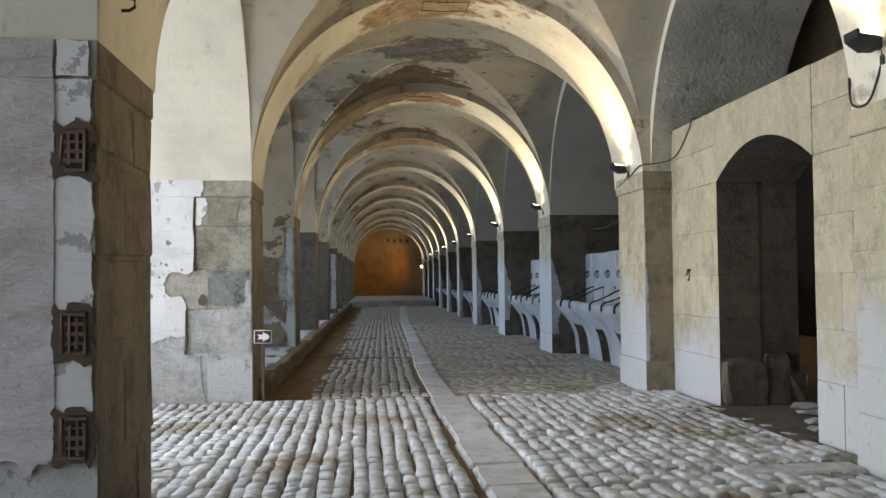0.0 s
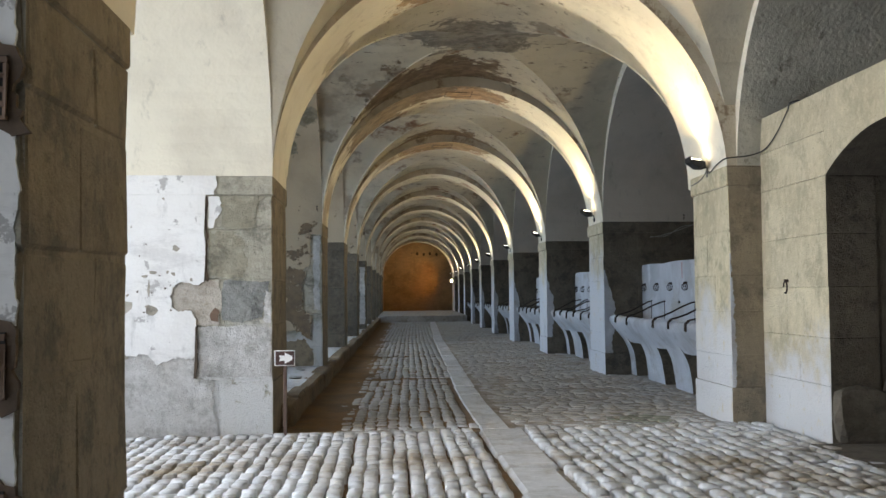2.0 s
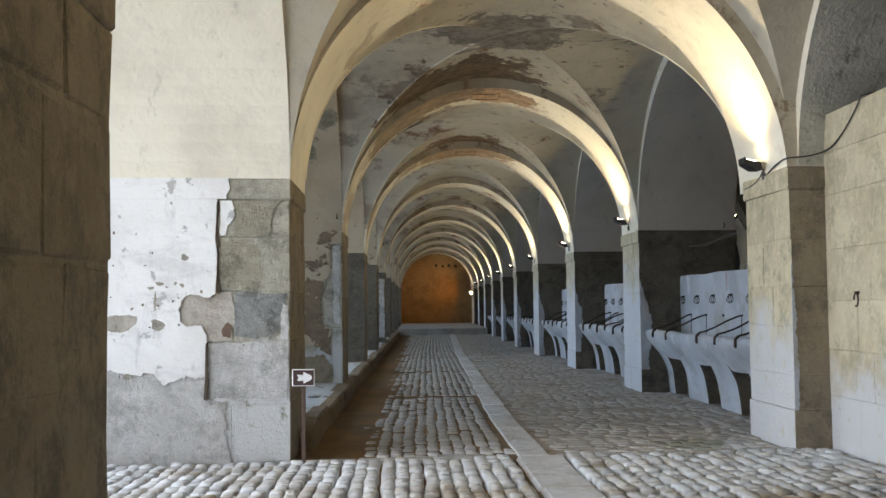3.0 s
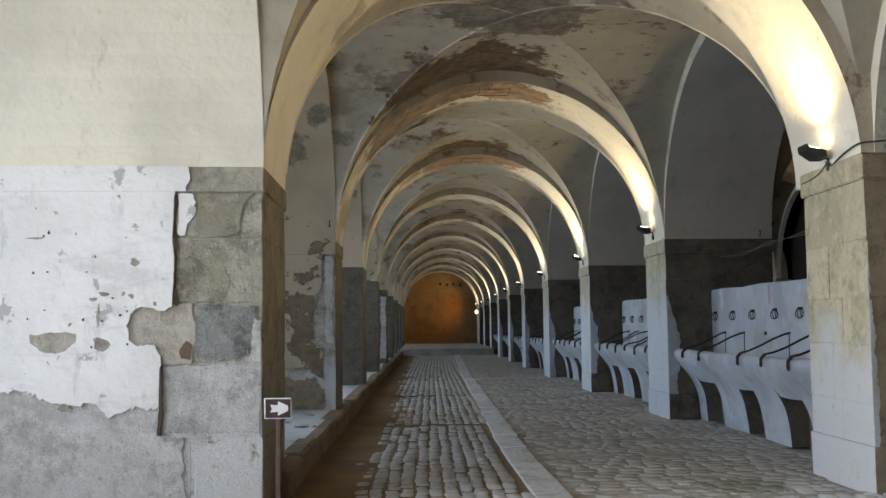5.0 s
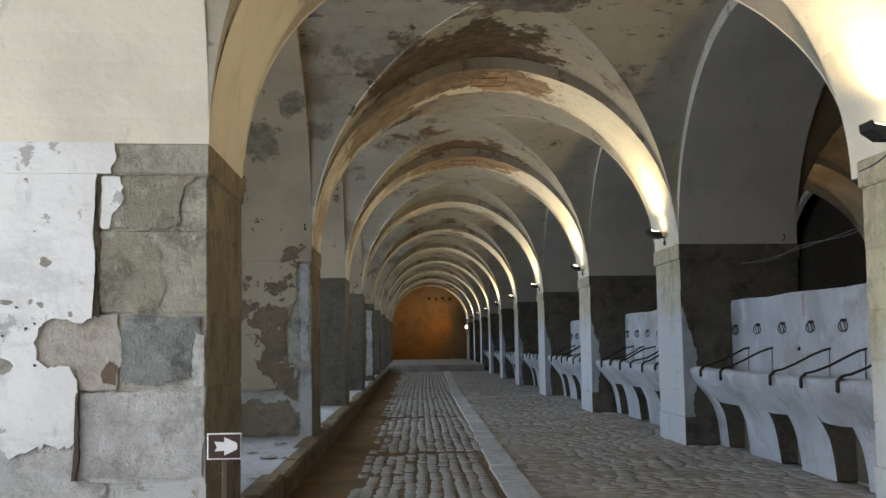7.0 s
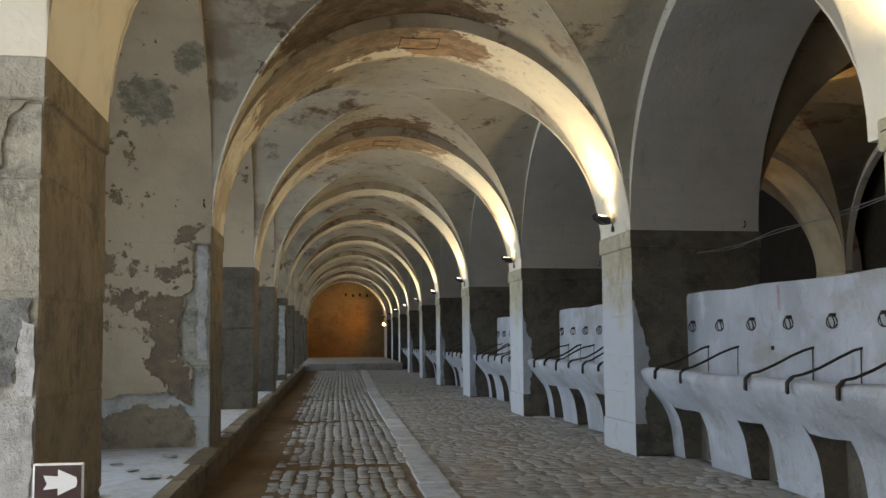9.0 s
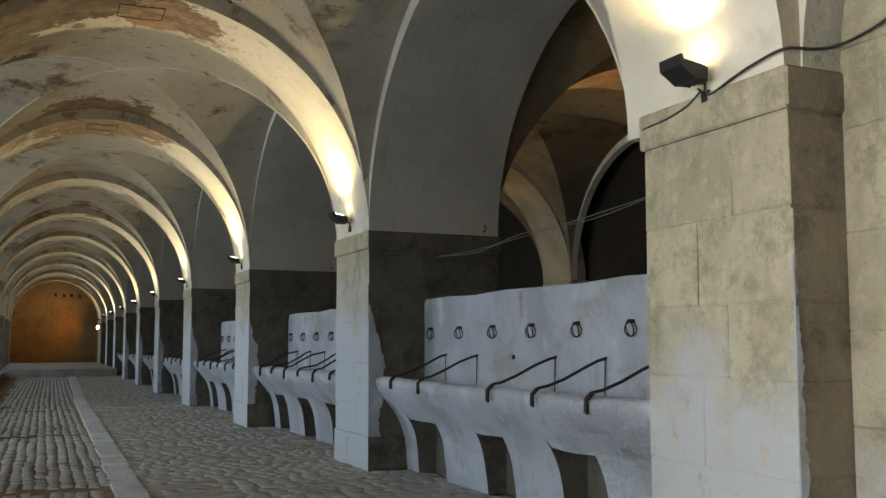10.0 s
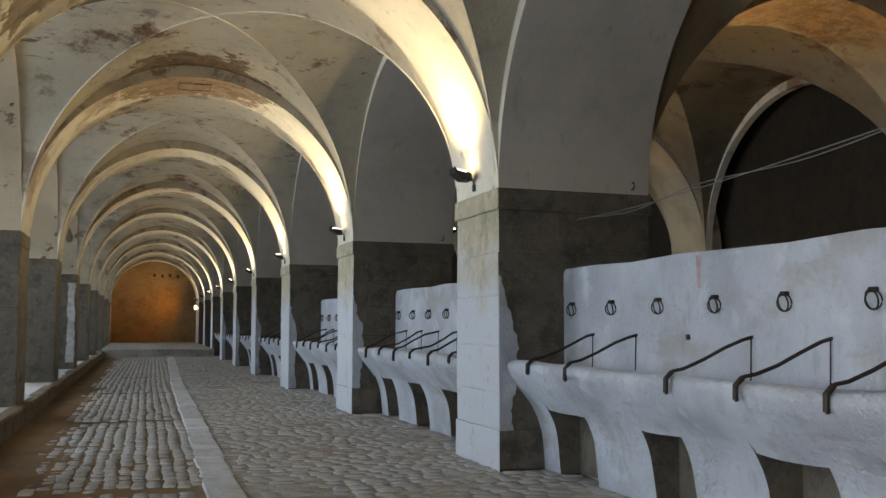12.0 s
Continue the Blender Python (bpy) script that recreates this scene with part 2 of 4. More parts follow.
def worn_whitewash():
    s = Shade("worn_whitewash")
    c = s.mix(s.ramp(s.noise(0.9, 5, 0.55), 0.36, 0.66), (0.50, 0.525, 0.575), (0.37, 0.385, 0.42))
    c = s.mix(s.math("MULTIPLY", s.ramp(s.noise(1.3, 6, 0.62, (1, 0.7, 1.2), 5), 0.52, 0.66), 0.75), c, (0.36, 0.34, 0.315))
    c = s.mix(s.math("MULTIPLY", s.ramp(s.noise(4.5, 6, 0.7, (1, 1, 0.35), 9), 0.50, 0.72), 0.5), c, (0.29, 0.29, 0.295))
    c = s.mix(s.math("MULTIPLY", s.ramp(s.noise(2.6, 4, 0.55, shift=12), 0.58, 0.72), 0.6), c, (0.60, 0.63, 0.68))
    c = s.mix(s.ramp(s.noise(1.5, 6, 0.65, shift=21), 0.66, 0.68), c, (0.24, 0.22, 0.19))
    return s.done(c, 0.9, [(s.noise(1.3, 4, 0.6), 0.12), (s.noise(5, 6, 0.7), 0.045), (s.noise(40, 4), 0.005)])


M_LIME = worn_whitewash()
# Near-black on purpose: the deep shade of the aisle's lunettes is in the colour.
M_UNLIT = ashlar("unlit_wall", (0.045, 0.032, 0.02), (0.032, 0.023, 0.014), (0.02, 0.015, 0.010))
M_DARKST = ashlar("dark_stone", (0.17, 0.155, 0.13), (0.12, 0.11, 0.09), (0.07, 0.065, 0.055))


def cobble_material():
    s = Shade("cobblestone")
    c = s.mix(s.island(), (0.66, 0.675, 0.70), (0.48, 0.485, 0.495))
    c = s.mix(s.math("MULTIPLY", s.random(), 0.4), c, (0.44, 0.40, 0.34))
    c = s.mix(s.ramp(s.noise(0.8, 5, shift=3), 0.5, 0.68), c, (0.30, 0.25, 0.185))
    inner = s.ramp(s.axis("Y"), 12.6, 14.2)
    c = s.mix(s.math("MULTIPLY", inner, s.ramp(s.noise(1.5, 6, 0.7, (1, 2.2, 1), 6), 0.18, 0.52)), c, (0.35, 0.335, 0.31))
    for p, r in (((3.05, 7.55, 0), 0.35), ((3.6, 7.8, 0), 0.4), ((2.45, 13.6, 0), 0.4)):
        c = s.mix(s.math("MULTIPLY", s.blot(p, r, 0.5, 5.0), 0.7), c, (0.10, 0.115, 0.06))
    return s.done(c, 0.75, [(s.noise(18, 5, 0.7), 0.02), (s.noise(90, 3), 0.003)])


def soil_material():
    s = Shade("packed_soil")
    c = s.mix(s.ramp(s.noise(1.2, 6, 0.7), 0.4, 0.65), (0.20, 0.112, 0.042), (0.125, 0.08, 0.038))
    dust = s.ramp(s.math("ADD", s.axis("X"), s.math("MULTIPLY", s.noise(1.0, 5, 0.7, shift=5), 0.6)), 0.6, 1.5)
    c = s.mix(dust, c, s.mix(s.ramp(s.noise(2.0, 6, 0.7, (1, 2.5, 1), 3), 0.4, 0.62), (0.44, 0.41, 0.37), (0.28, 0.24, 0.19)))
    c = s.mix(s.ramp(s.noise(14, 5, 0.7), 0.5, 0.75), c, (0.17, 0.14, 0.10))
    return s.done(c, 0.95, [(s.noise(9, 6, 0.7), 0.03), (s.noise(70, 4), 0.006)])


def brick_material(name, a, b, mortar):
    s = Shade(name)
    mp = s.n.new("ShaderNodeMapping")
    mp.inputs["Rotation"].default_value = (radians(90), 0, 0)
    s.l.new(s.pos, mp.inputs[0])
    t = s.n.new("ShaderNodeTexBrick")
    t.inputs["Color1"].default_value, t.inputs["Color2"].default_value, t.inputs["Mortar"].default_value = (*a, 1), (*b, 1), (*mortar, 1)
    t.inputs["Scale"].default_value = 2.2
    t.inputs["Mortar Size"].default_value = 0.012
    s.l.new(mp.outputs[0], t.inputs["Vector"])
    c = s.mix(s.ramp(s.noise(1.1, 6, 0.7), 0.45, 0.7), t.outputs["Color"], tuple(0.6 * k for k in a))
    return s.done(c, 0.95, [(t.outputs["Fac"], -0.02), (s.noise(5, 6, 0.7), 0.03)])


M_COBBLE = cobble_material()
M_SOIL = soil_material()
M_SLAB = ashlar("gutter_stone", (0.46, 0.45, 0.43), (0.38, 0.37, 0.35), (0.29, 0.27, 0.24))
M_ENDWALL = brick_material("rough_masonry", (0.38, 0.28, 0.17), (0.31, 0.23, 0.14), (0.27, 0.21, 0.14))


def plain(name, colour, rough=0.5, metal=0.0, var=0.25):
    s = Shade(name)
    c = s.mix(s.ramp(s.noise(12, 5, 0.7), 0.35, 0.7), colour, tuple((1 - var) * k for k in colour))
    return s.done(c, rough, [(s.noise(60, 3), 0.002)], metal)


M_SLABW = ashlar("worn_pale_stone", (0.68, 0.69, 0.71), (0.57, 0.57, 0.575), (0.44, 0.425, 0.40))
M_INFILL = ashlar("pale_infill_stone", (0.64, 0.565, 0.40), (0.53, 0.465, 0.32), (0.41, 0.36, 0.245), 0.5, 1.1)


def stained_plaster():
    s = Shade("stained_plaster")
    c = s.mix(s.ramp(s.noise(0.9, 5), 0.4, 0.68), (0.46, 0.385, 0.28), (0.37, 0.305, 0.22))
    low = s.math("SUBTRACT", 1.0, s.ramp(s.axis("Z"), 2.0, 2.9))
    flaked = s.ramp(s.math("ADD", s.noise(1.7, 6, 0.68, shift=7), s.math("MULTIPLY", low, 0.08)), 0.60, 0.625)
    c = s.mix(flaked, c, s.mix(s.ramp(s.noise(6, 6, 0.7, shift=19), 0.4, 0.6), (0.21, 0.155, 0.10), (0.15, 0.115, 0.08)))
    c = s.mix(s.ramp(s.noise(8, 3, 0.5, shift=29), 0.70, 0.73), c, (0.10, 0.08, 0.06))
    for p, r in (((-1.73, 18.95, 4.51), 0.22), ((-2.23, 19.33, 4.12), 0.34)):
        c = s.mix(s.blot(p, r, 0.35, 4.0), c, s.mix(s.ramp(s.noise(9, 6, 0.7), 0.4, 0.6), (0.17, 0.155, 0.11), (0.28, 0.25, 0.19)))
    return s.done(c, 0.92, [(flaked, -0.012), (s.noise(2.5, 5), 0.025), (s.noise(30, 4), 0.005)])


M_STAINED = stained_plaster()
M_RENDER = ashlar("mottled_render", (0.62, 0.61, 0.60), (0.47, 0.46, 0.44), (0.34, 0.33, 0.31))
M_SCAR = ashlar("bare_mortar", (0.46, 0.43, 0.37), (0.34, 0.31, 0.26), (0.22, 0.20, 0.165))
M_BACKING = ashlar("beige_backing", (0.54, 0.50, 0.44), (0.46, 0.42, 0.36), (0.34, 0.30, 0.25))
M_DARKFACE = ashlar("blue_grey_stone", (0.34, 0.345, 0.33), (0.20, 0.205, 0.195), (0.11, 0.11, 0.105))
M_OLIVE = ashlar("olive_grey_stone", (0.42, 0.39, 0.30), (0.29, 0.27, 0.205), (0.18, 0.165, 0.125))
M_BED = plain("broken_clay", (0.12, 0.085, 0.06), 0.95)
M_PIT = plain("dark_pit", (0.09, 0.065, 0.045), 0.95)
M_KERB = ashlar("earthy_kerb_stone", (0.27, 0.20, 0.12), (0.19, 0.14, 0.085), (0.12, 0.09, 0.06))
M_RED = plain("faded_red_paint", (0.46, 0.33, 0.33), 0.8)
M_POST = plain("brown_post", (0.10, 0.06, 0.045), 0.5)
M_PALE = plain("pale_cable", (0.19, 0.18, 0.165), 0.4)
M_IRON = plain("rusty_iron", (0.055, 0.042, 0.035), 0.65, 0.6)
M_BLACK = plain("black_casing", (0.015, 0.015, 0.016), 0.4)
M_CABLE = plain("cable_sheath", (0.03, 0.03, 0.032), 0.5)
M_SIGN = plain("brown_sign", (0.06, 0.03, 0.025), 0.4)
M_SIGNW = plain("white_sign_paint", (0.78, 0.78, 0.78), 0.4, var=0.05)
M_TERRA = plain("hollow_brick", (0.16, 0.105, 0.075), 0.9)
# Near-black colour that stands for the shade inside holes.
M_HOLE = plain("recess_shade", (0.03, 0.027, 0.024), 0.95)


def glow(name, colour, power):
    m = bpy.data.materials.new(name)
    m.use_nodes = True
    b = m.node_tree.nodes["Principled BSDF"]
    b.inputs["Base Color"].default_value = (0.8, 0.8, 0.8, 1)
    b.inputs["Emission Color"].default_value = (*colour, 1)
    b.inputs["Emission Strength"].default_value = power
    return m


M_LED = glow("lit_lens", (1.0, 0.85, 0.6), 25.0)
M_LED_AMBER = glow("lit_amber_lens", (1.0, 0.80, 0.5), 60.0)

# ---------------------------------------------------------------- vaults and arches
THETA = [math.pi * (i / 32 - 0.5) for i in range(33)]


def groin_vault(x0, x1, y0, y1):
    """The webs of one bay: two crossing barrels of one height, met along the diagonals."""
    bm = bmesh.new()
    n = len(THETA)
    cx, cy, ax, ay = (x0 + x1) / 2, (y0 + y1) / 2, (x1 - x0) / 2, (y1 - y0) / 2
    g = [[bm.verts.new((cx + ax * math.sin(a), cy + ay * math.sin(b), SPRING + WEB * max(math.cos(a), math.cos(b)))) for b in THETA] for a in THETA]
    for i in range(n - 1):
        for j in range(n - 1):
            q = [g[i][j], g[i][j + 1], g[i + 1][j + 1], g[i + 1][j]]
            if (i < n // 2) == (j < n // 2):
                tri = ((q[0], q[1], q[2]), (q[0], q[2], q[3]))
            else:
                tri = ((q[0], q[1], q[3]), (q[1], q[2], q[3]))
            for t in tri:
                bm.faces.new(t)
    top = 0.12
    bmesh.ops.solidify(bm, geom=bm.faces[:], thickness=-top)
    bmesh.ops.recalc_face_normals(bm, faces=bm.faces)
    return skewed(bm)


def bridge_arch(axis, c, half, rise, thick, a, b, wobble=0.0):
    """An arch ring pulled along an axis, in quads, so that it shades smoothly."""
    n, m = 44, 5
    bm = bmesh.new()
    rows = []
    for i in range(n + 1):
        t = math.pi * i / n
        r = []
        for k, (h, v) in enumerate(((half, rise), (half + thick, rise + thick))):
            for j in range(m + 1):
                d = a + (b - a) * j / m
                p, z = c - h * math.cos(t), SPRING + v * math.sin(t)
                if k == 0 and wobble:
                    z += wobble * noise.noise(Vector((p * 1.3, d * 1.3 + a, z)))
                r.append(bm.verts.new((p, d, z) if axis == "y" else (d, p, z)))
        rows.append(r)
    for r, s in zip(rows, rows[1:]):
        for j in range(m):
            bm.faces.new((r[j], r[j + 1], s[j + 1], s[j]))
            bm.faces.new((r[m + 1 + j], s[m + 1 + j], s[m + 2 + j], r[m + 2 + j]))
        bm.faces.new((r[0], s[0], s[m + 1], r[m + 1]))
        bm.faces.new((r[m], r[2 * m + 1], s[2 * m + 1], s[m]))
    for r in (rows[0], rows[-1]):
        for j in range(m):
            bm.faces.new((r[j], r[j + 1], r[m + 2 + j], r[m + 1 + j]))
    bmesh.ops.recalc_face_normals(bm, faces=bm.faces)
    bm.normal_update()
    for f in bm.faces:
        f.material_index = 1 if abs(f.normal[1 if axis == "y" else 0]) > 0.8 else 0
    return skewed(bm)


def spandrel(c, half, rise, top, lo, hi, x0, x1):
    """The wall over a side arch: open below the arc, solid to the top, between lo and hi along the nave."""
    n = 44
    bm = bmesh.new()
    pts = [(lo, SPRING)] if lo < c - half - 1e-4 else []
    pts += [(c - half * math.cos(math.pi * i / n), SPRING + rise * math.sin(math.pi * i / n)) for i in range(n + 1)]
    if hi > c + half + 1e-4:
        pts.append((hi, SPRING))
    cols = []
    for y, z in pts:
        cols.append([bm.verts.new((x0, y, z)), bm.verts.new((x1, y, z)), bm.verts.new((x1, y, top)), bm.verts.new((x0, y, top))])
    for p, q in zip(cols, cols[1:]):
        for k in range(4):
            bm.faces.new((p[k], p[(k + 1) % 4], q[(k + 1) % 4], q[k]))
    bm.faces.new(cols[0][::-1])
    bm.faces.new(cols[-1])
    bmesh.ops.recalc_face_normals(bm, faces=bm.faces)
    bm.normal_update()
    for f in bm.faces:
        f.material_index = 1 if abs(f.normal.x) > 0.9 else 0
    return skewed(bm)


TOP = 5.75
BAYS = [(a[1], b[0]) for a, b in zip(PIERS, PIERS[1:])]
PIERS_R = list(PIERS)
PIERS_R[1], PIERS_R[2], PIERS_R[3] = (5.95, 7.38), (12.73, 14.01), (19.76, 21.05)
PROUD = 0.11   # the second arcade pier stands out into the nave
BAYS_R = [(a[1], b[0]) for a, b in zip(PIERS_R, PIERS_R[1:])]


def lean(bm, d0, d1, mid, out=0.0):
    """Shifts the arcade end of a band along the nave, its near and far edges apart, and out into the nave."""
    for v in bm.verts:
        w = min(1.0, max(0.0, (v.co.x - XL) / (XR - XL)))
        v.co.y += (d0 if v.co.y < mid else d1) * w
        v.co.x -= out * max(0.0, 2 * w - 1)
    return bm


nave = thing("ceiling", "stained lime-plastered groin vaults over the nave", "ceiling", kind="structure")
aisle = thing("ceiling", "dim plastered groin vaults over the second aisle", "ceiling", kind="structure")
for y0, y1 in BAYS:
    part("vault_web", groin_vault(XL, XR, y0, y1), M_VAULT, nave)
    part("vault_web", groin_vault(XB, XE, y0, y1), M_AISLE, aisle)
for i, (y0, y1) in enumerate(PIERS):
    band = bridge_arch("y", XC, (XR - XL) / 2, BAND, 0.35, y0, y1, 0.03)
    ends = [q - p for p, q in zip(PIERS[i], PIERS_R[i])] if i != 2 else [-0.15, -0.12]
    part("arch_band", lean(band, *ends, (y0 + y1) / 2, PROUD if i == 2 else 0.0), [M_VAULT, M_RING], nave)
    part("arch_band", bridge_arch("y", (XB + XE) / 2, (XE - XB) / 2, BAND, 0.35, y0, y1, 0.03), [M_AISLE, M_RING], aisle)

wall_right = thing("wall_arcade", "plastered arcade wall between the two aisles", "wall", kind="structure")
wall_left = thing("wall_openings", "thick plastered wall with arched openings", "wall", kind="structure")
wall_far = thing("wall_far_aisle", "plastered wall of the second aisle, deep shade in its colour", "wall", kind="structure")
for i, (y0, y1) in enumerate(BAYS):
    c, half = (y0 + y1) / 2, (y1 - y0) / 2
    lo = (PIERS[i][0] + PIERS[i][1]) / 2
    hi = (PIERS[i + 1][0] + PIERS[i + 1][1]) / 2
    ra, rb = BAYS_R[i]
    part("spandrel", spandrel((ra + rb) / 2, (rb - ra) / 2, SIDE, TOP, lo if i != 1 else 6.8, hi if i else 6.8, XR, XB), [M_GREY if i > 1 else M_CEMENT, M_VAULT], wall_right)
    part("spandrel", spandrel(c, half, SIDE, TOP, lo, hi, XO, XL), [M_CREAM if i < 2 else M_STAINED, M_VAULT], wall_left)
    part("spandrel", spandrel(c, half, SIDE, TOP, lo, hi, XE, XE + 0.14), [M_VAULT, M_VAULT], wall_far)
# Panel colour holds the lunettes' shade; its stretch behind the start blocks the sun.
part("back_panel", skewed(boxed(XE + 0.14, XE + 1.1, -4.4, END_Y, -0.2, TOP)), M_UNLIT, wall_far)

# ---------------------------------------------------------------- piers
COURSES_R = [0.0, 0.40, 0.76, 1.22, 1.66, 2.10, 2.50]
COURSES_L = [0.0, 0.56, 1.15, 1.62, 2.15, 2.50]


def pier(x0, x1, y0, y1, courses, mats, side, label, near, stray=0.05, rough=0.004, impost=(2.505, SPRING + 0.01)):
    """A pier of dressed stone: a core behind the joints, blocks by course, and an impost. mats: nave face, the rest."""
    ox, oy = drift((x0 + x1) / 2, (y0 + y1) / 2), sk((x0 + x1) / 2, (y0 + y1) / 2)
    p = thing("stone_pier", label, "pier", pose(ox, oy, 0), "piers of the nave")

    face = drift(x0 if side < 0 else x1, (y0 + y1) / 2)

    def put(name, bm, lift=0.0):
        skewed(bm)
        bm.normal_update()
        for f in bm.faces:
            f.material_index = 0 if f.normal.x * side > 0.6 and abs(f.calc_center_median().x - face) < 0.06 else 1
        for v in bm.verts:
            v.co.x -= ox
            v.co.y -= oy
        return part(name, bm, mats, p)
    g = 0.007
    put("core", boxed(x0 + g, x1 - g, y0 + g, y1 - g, -0.1, impost[1] - 0.01))
    e = 0.025 if side < 0 else 0.012
    put("impost", boxed(x0 - e, x1 + e, y0 - e, y1 + e, *impost, bevel=0.014))
    if not near:
        put("shaft", boxed(x0, x1, y0, y1, 0, 2.5, bevel=0.02))
        return p
    courses = courses[:-1] + [impost[0] - 0.005]
    courses = [c + (random.uniform(-stray, stray) if 0 < c < 2.4 else 0) for c in courses]
    for k, (a, b) in enumerate(zip(courses, courses[1:])):
        cuts = [x0, x0 + (0.62 if k % 2 else 0.85), x1 - (0.78 if k % 2 else 0.55) + random.uniform(-0.08, 0.08), x1]
        ym = y0 + (y1 - y0) * ((0.38 if k % 2 else 0.62) + random.uniform(-0.1, 0.1))
        fl = 0.012 if k == 0 and side < 0 else 0.0
        for i, (u, v) in enumerate(zip(cuts, cuts[1:])):
            for c, d in ((y0, ym), (ym, y1)):
                s = random.uniform(-0.004, 0.004)
                put("block", boxed(u + (0.004 if i else -fl + s), v - (0.004 if i < 2 else -fl), c + (0.003 if c > y0 else -fl - s), d - (0.003 if d < y1 else -fl),
                                   a + 0.004, b - 0.004, bevel=random.uniform(0.007, 0.014) * (0.6 if side < 0 else 1.0) + rough - 0.004, jitter=rough))
    return p


for i, (y0, y1) in enumerate(PIERS):
    ry0, ry1 = PIERS_R[i]
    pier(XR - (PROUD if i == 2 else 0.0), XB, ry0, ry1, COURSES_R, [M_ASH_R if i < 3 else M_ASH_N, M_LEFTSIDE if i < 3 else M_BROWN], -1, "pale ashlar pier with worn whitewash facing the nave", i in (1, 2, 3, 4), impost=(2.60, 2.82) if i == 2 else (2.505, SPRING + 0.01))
    # Tan nave faces on the left piers: being backlit is put into their colour.
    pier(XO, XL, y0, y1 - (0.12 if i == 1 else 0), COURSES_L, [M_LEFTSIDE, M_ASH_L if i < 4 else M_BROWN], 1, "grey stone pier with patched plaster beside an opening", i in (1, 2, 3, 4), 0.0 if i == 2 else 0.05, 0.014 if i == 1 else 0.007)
    far_pier = thing("stone_pier", "dim plastered pier of the second aisle", "pier", spot_at(XE + 0.35, (y0 + y1) / 2, 0), "piers of the second aisle")
    # Darker plaster puts the unlit aisle's shade into the pier's colour.
    part("shaft", boxed(-0.37, 0.10, (y0 - y1) / 2, (y1 - y0) / 2, 0, SPRING, bevel=0.03), M_STAINED, far_pier)


def ragged(points, step=0.022, amp=0.02, seed=0.0):
    """A rough outline: each edge cut into short steps that wander."""
    out = []
    for (ax, az, r), (bx, bz, _) in zip(points, points[1:] + points[:1]):
        n = max(1, int(math.hypot(bx - ax, bz - az) / step)) if r else 1
        for k in range(n):
            t = k / n
            x, z = ax + (bx - ax) * t, az + (bz - az) * t
            if r and k:
                v = noise.noise_vector(Vector((x * 6 + seed, z * 6, seed))) + 0.7 * noise.noise_vector(Vector((x * 17 + seed, z * 17, seed))) + 0.45 * noise.noise_vector(Vector((x * 43, z * 43 + seed, seed)))
                x, z = x + amp * r * v.x * 1.6, z + amp * r * v.z * 1.6
            out.append((x, z))
    return out


def coat(name, points, y, material, label, thick=0.018, seed=0.0, category="plaster"):
    """A coat of plaster on a face that looks towards -y; points (x, z, roughness)."""
    return tagged(link(name, skewed(prism(ragged(points, seed=seed), "y", y - thick, y + 0.004)), material), label, category)


E1 = PIERS[2][0]
coat("plaster_coat", [(XO, 0.98, 2), (-3.56, 0.95, 2), (-3.30, 0.91, 1.5), (-3.05, 0.84, 1.5), (-2.95, 0.86, 1), (-2.82, 0.74, 1), (-2.68, 0.80, 1.5), (-2.48, 0.80, 0.6), (-2.43, 0.84, 0.4), (-2.425, 1.22, 0.4), (-2.47, 1.30, 0.8),
                      (-2.60, 1.29, 0.8), (-2.67, 1.34, 0.8), (-2.69, 1.45, 0.8), (-2.64, 1.55, 0.8), (-2.55, 1.60, 0.8), (-2.40, 1.565, 0.6), (-2.34, 1.60, 0.3), (-2.33, 1.95, 0.3), (-2.34, 2.2, 0.3), (-2.325, 2.507, 0), (XO, 2.507, 0)],
     E1 - 0.004, M_WHITE, "white limewashed plaster with ragged broken edge", 0.026, 1.0)


def oval(cx, cz, rx, rz, k, r=0.6):
    return [(cx + rx * math.cos(a) * (1 + 0.3 * math.sin(3 * a + k)), cz + rz * math.sin(a) * (1 + 0.25 * math.cos(2 * a + k)), r) for a in [2 * math.pi * q / 10 for q in range(10)]]


for k, (cx, cz, rx, rz) in enumerate(((-3.24, 1.33, 0.17, 0.10), (-2.88, 1.31, 0.06, 0.06), (-2.63, 1.95, 0.035, 0.03), (-3.15, 0.83, 0.045, 0.025), (-2.90, 1.54, 0.012, 0.08), (-3.38, 2.14, 0.07, 0.008),
                                      (-2.94, 1.66, 0.03, 0.018), (-2.86, 1.70, 0.04, 0.02))):
    coat("plaster_scar", oval(cx, cz, rx, rz, k), E1 - 0.028, M_SCAR, "grey scar where limewashed plaster flaked off", 0.004, 20.0 + k)
for k in range(16):
    cx, cz = -2.62 - 0.85 * random.random(), 1.25 + 1.0 * random.random() ** 1.5
    q = random.uniform(0.005, 0.012)
    coat("plaster_pit", oval(cx, cz, q, q * random.uniform(0.7, 1.5), k, 0.2), E1 - 0.029, M_PIT, "small dark pit in white limewash", 0.003, 50.0 + k)
# cracks between plaster and stone, bare backing and weathered stones
coat("plaster_crack", [(-2.335, 1.62, 0.4), (-2.305, 1.60, 0.4), (-2.31, 1.95, 0.5), (-2.315, 2.2, 0.4), (-2.30, 2.48, 0.2), (-2.325, 2.49, 0.2), (-2.335, 2.2, 0.4), (-2.33, 1.9, 0.4)], E1 - 0.012, M_PIT, "dark open crack beside the plaster edge", 0.006, 71.0)
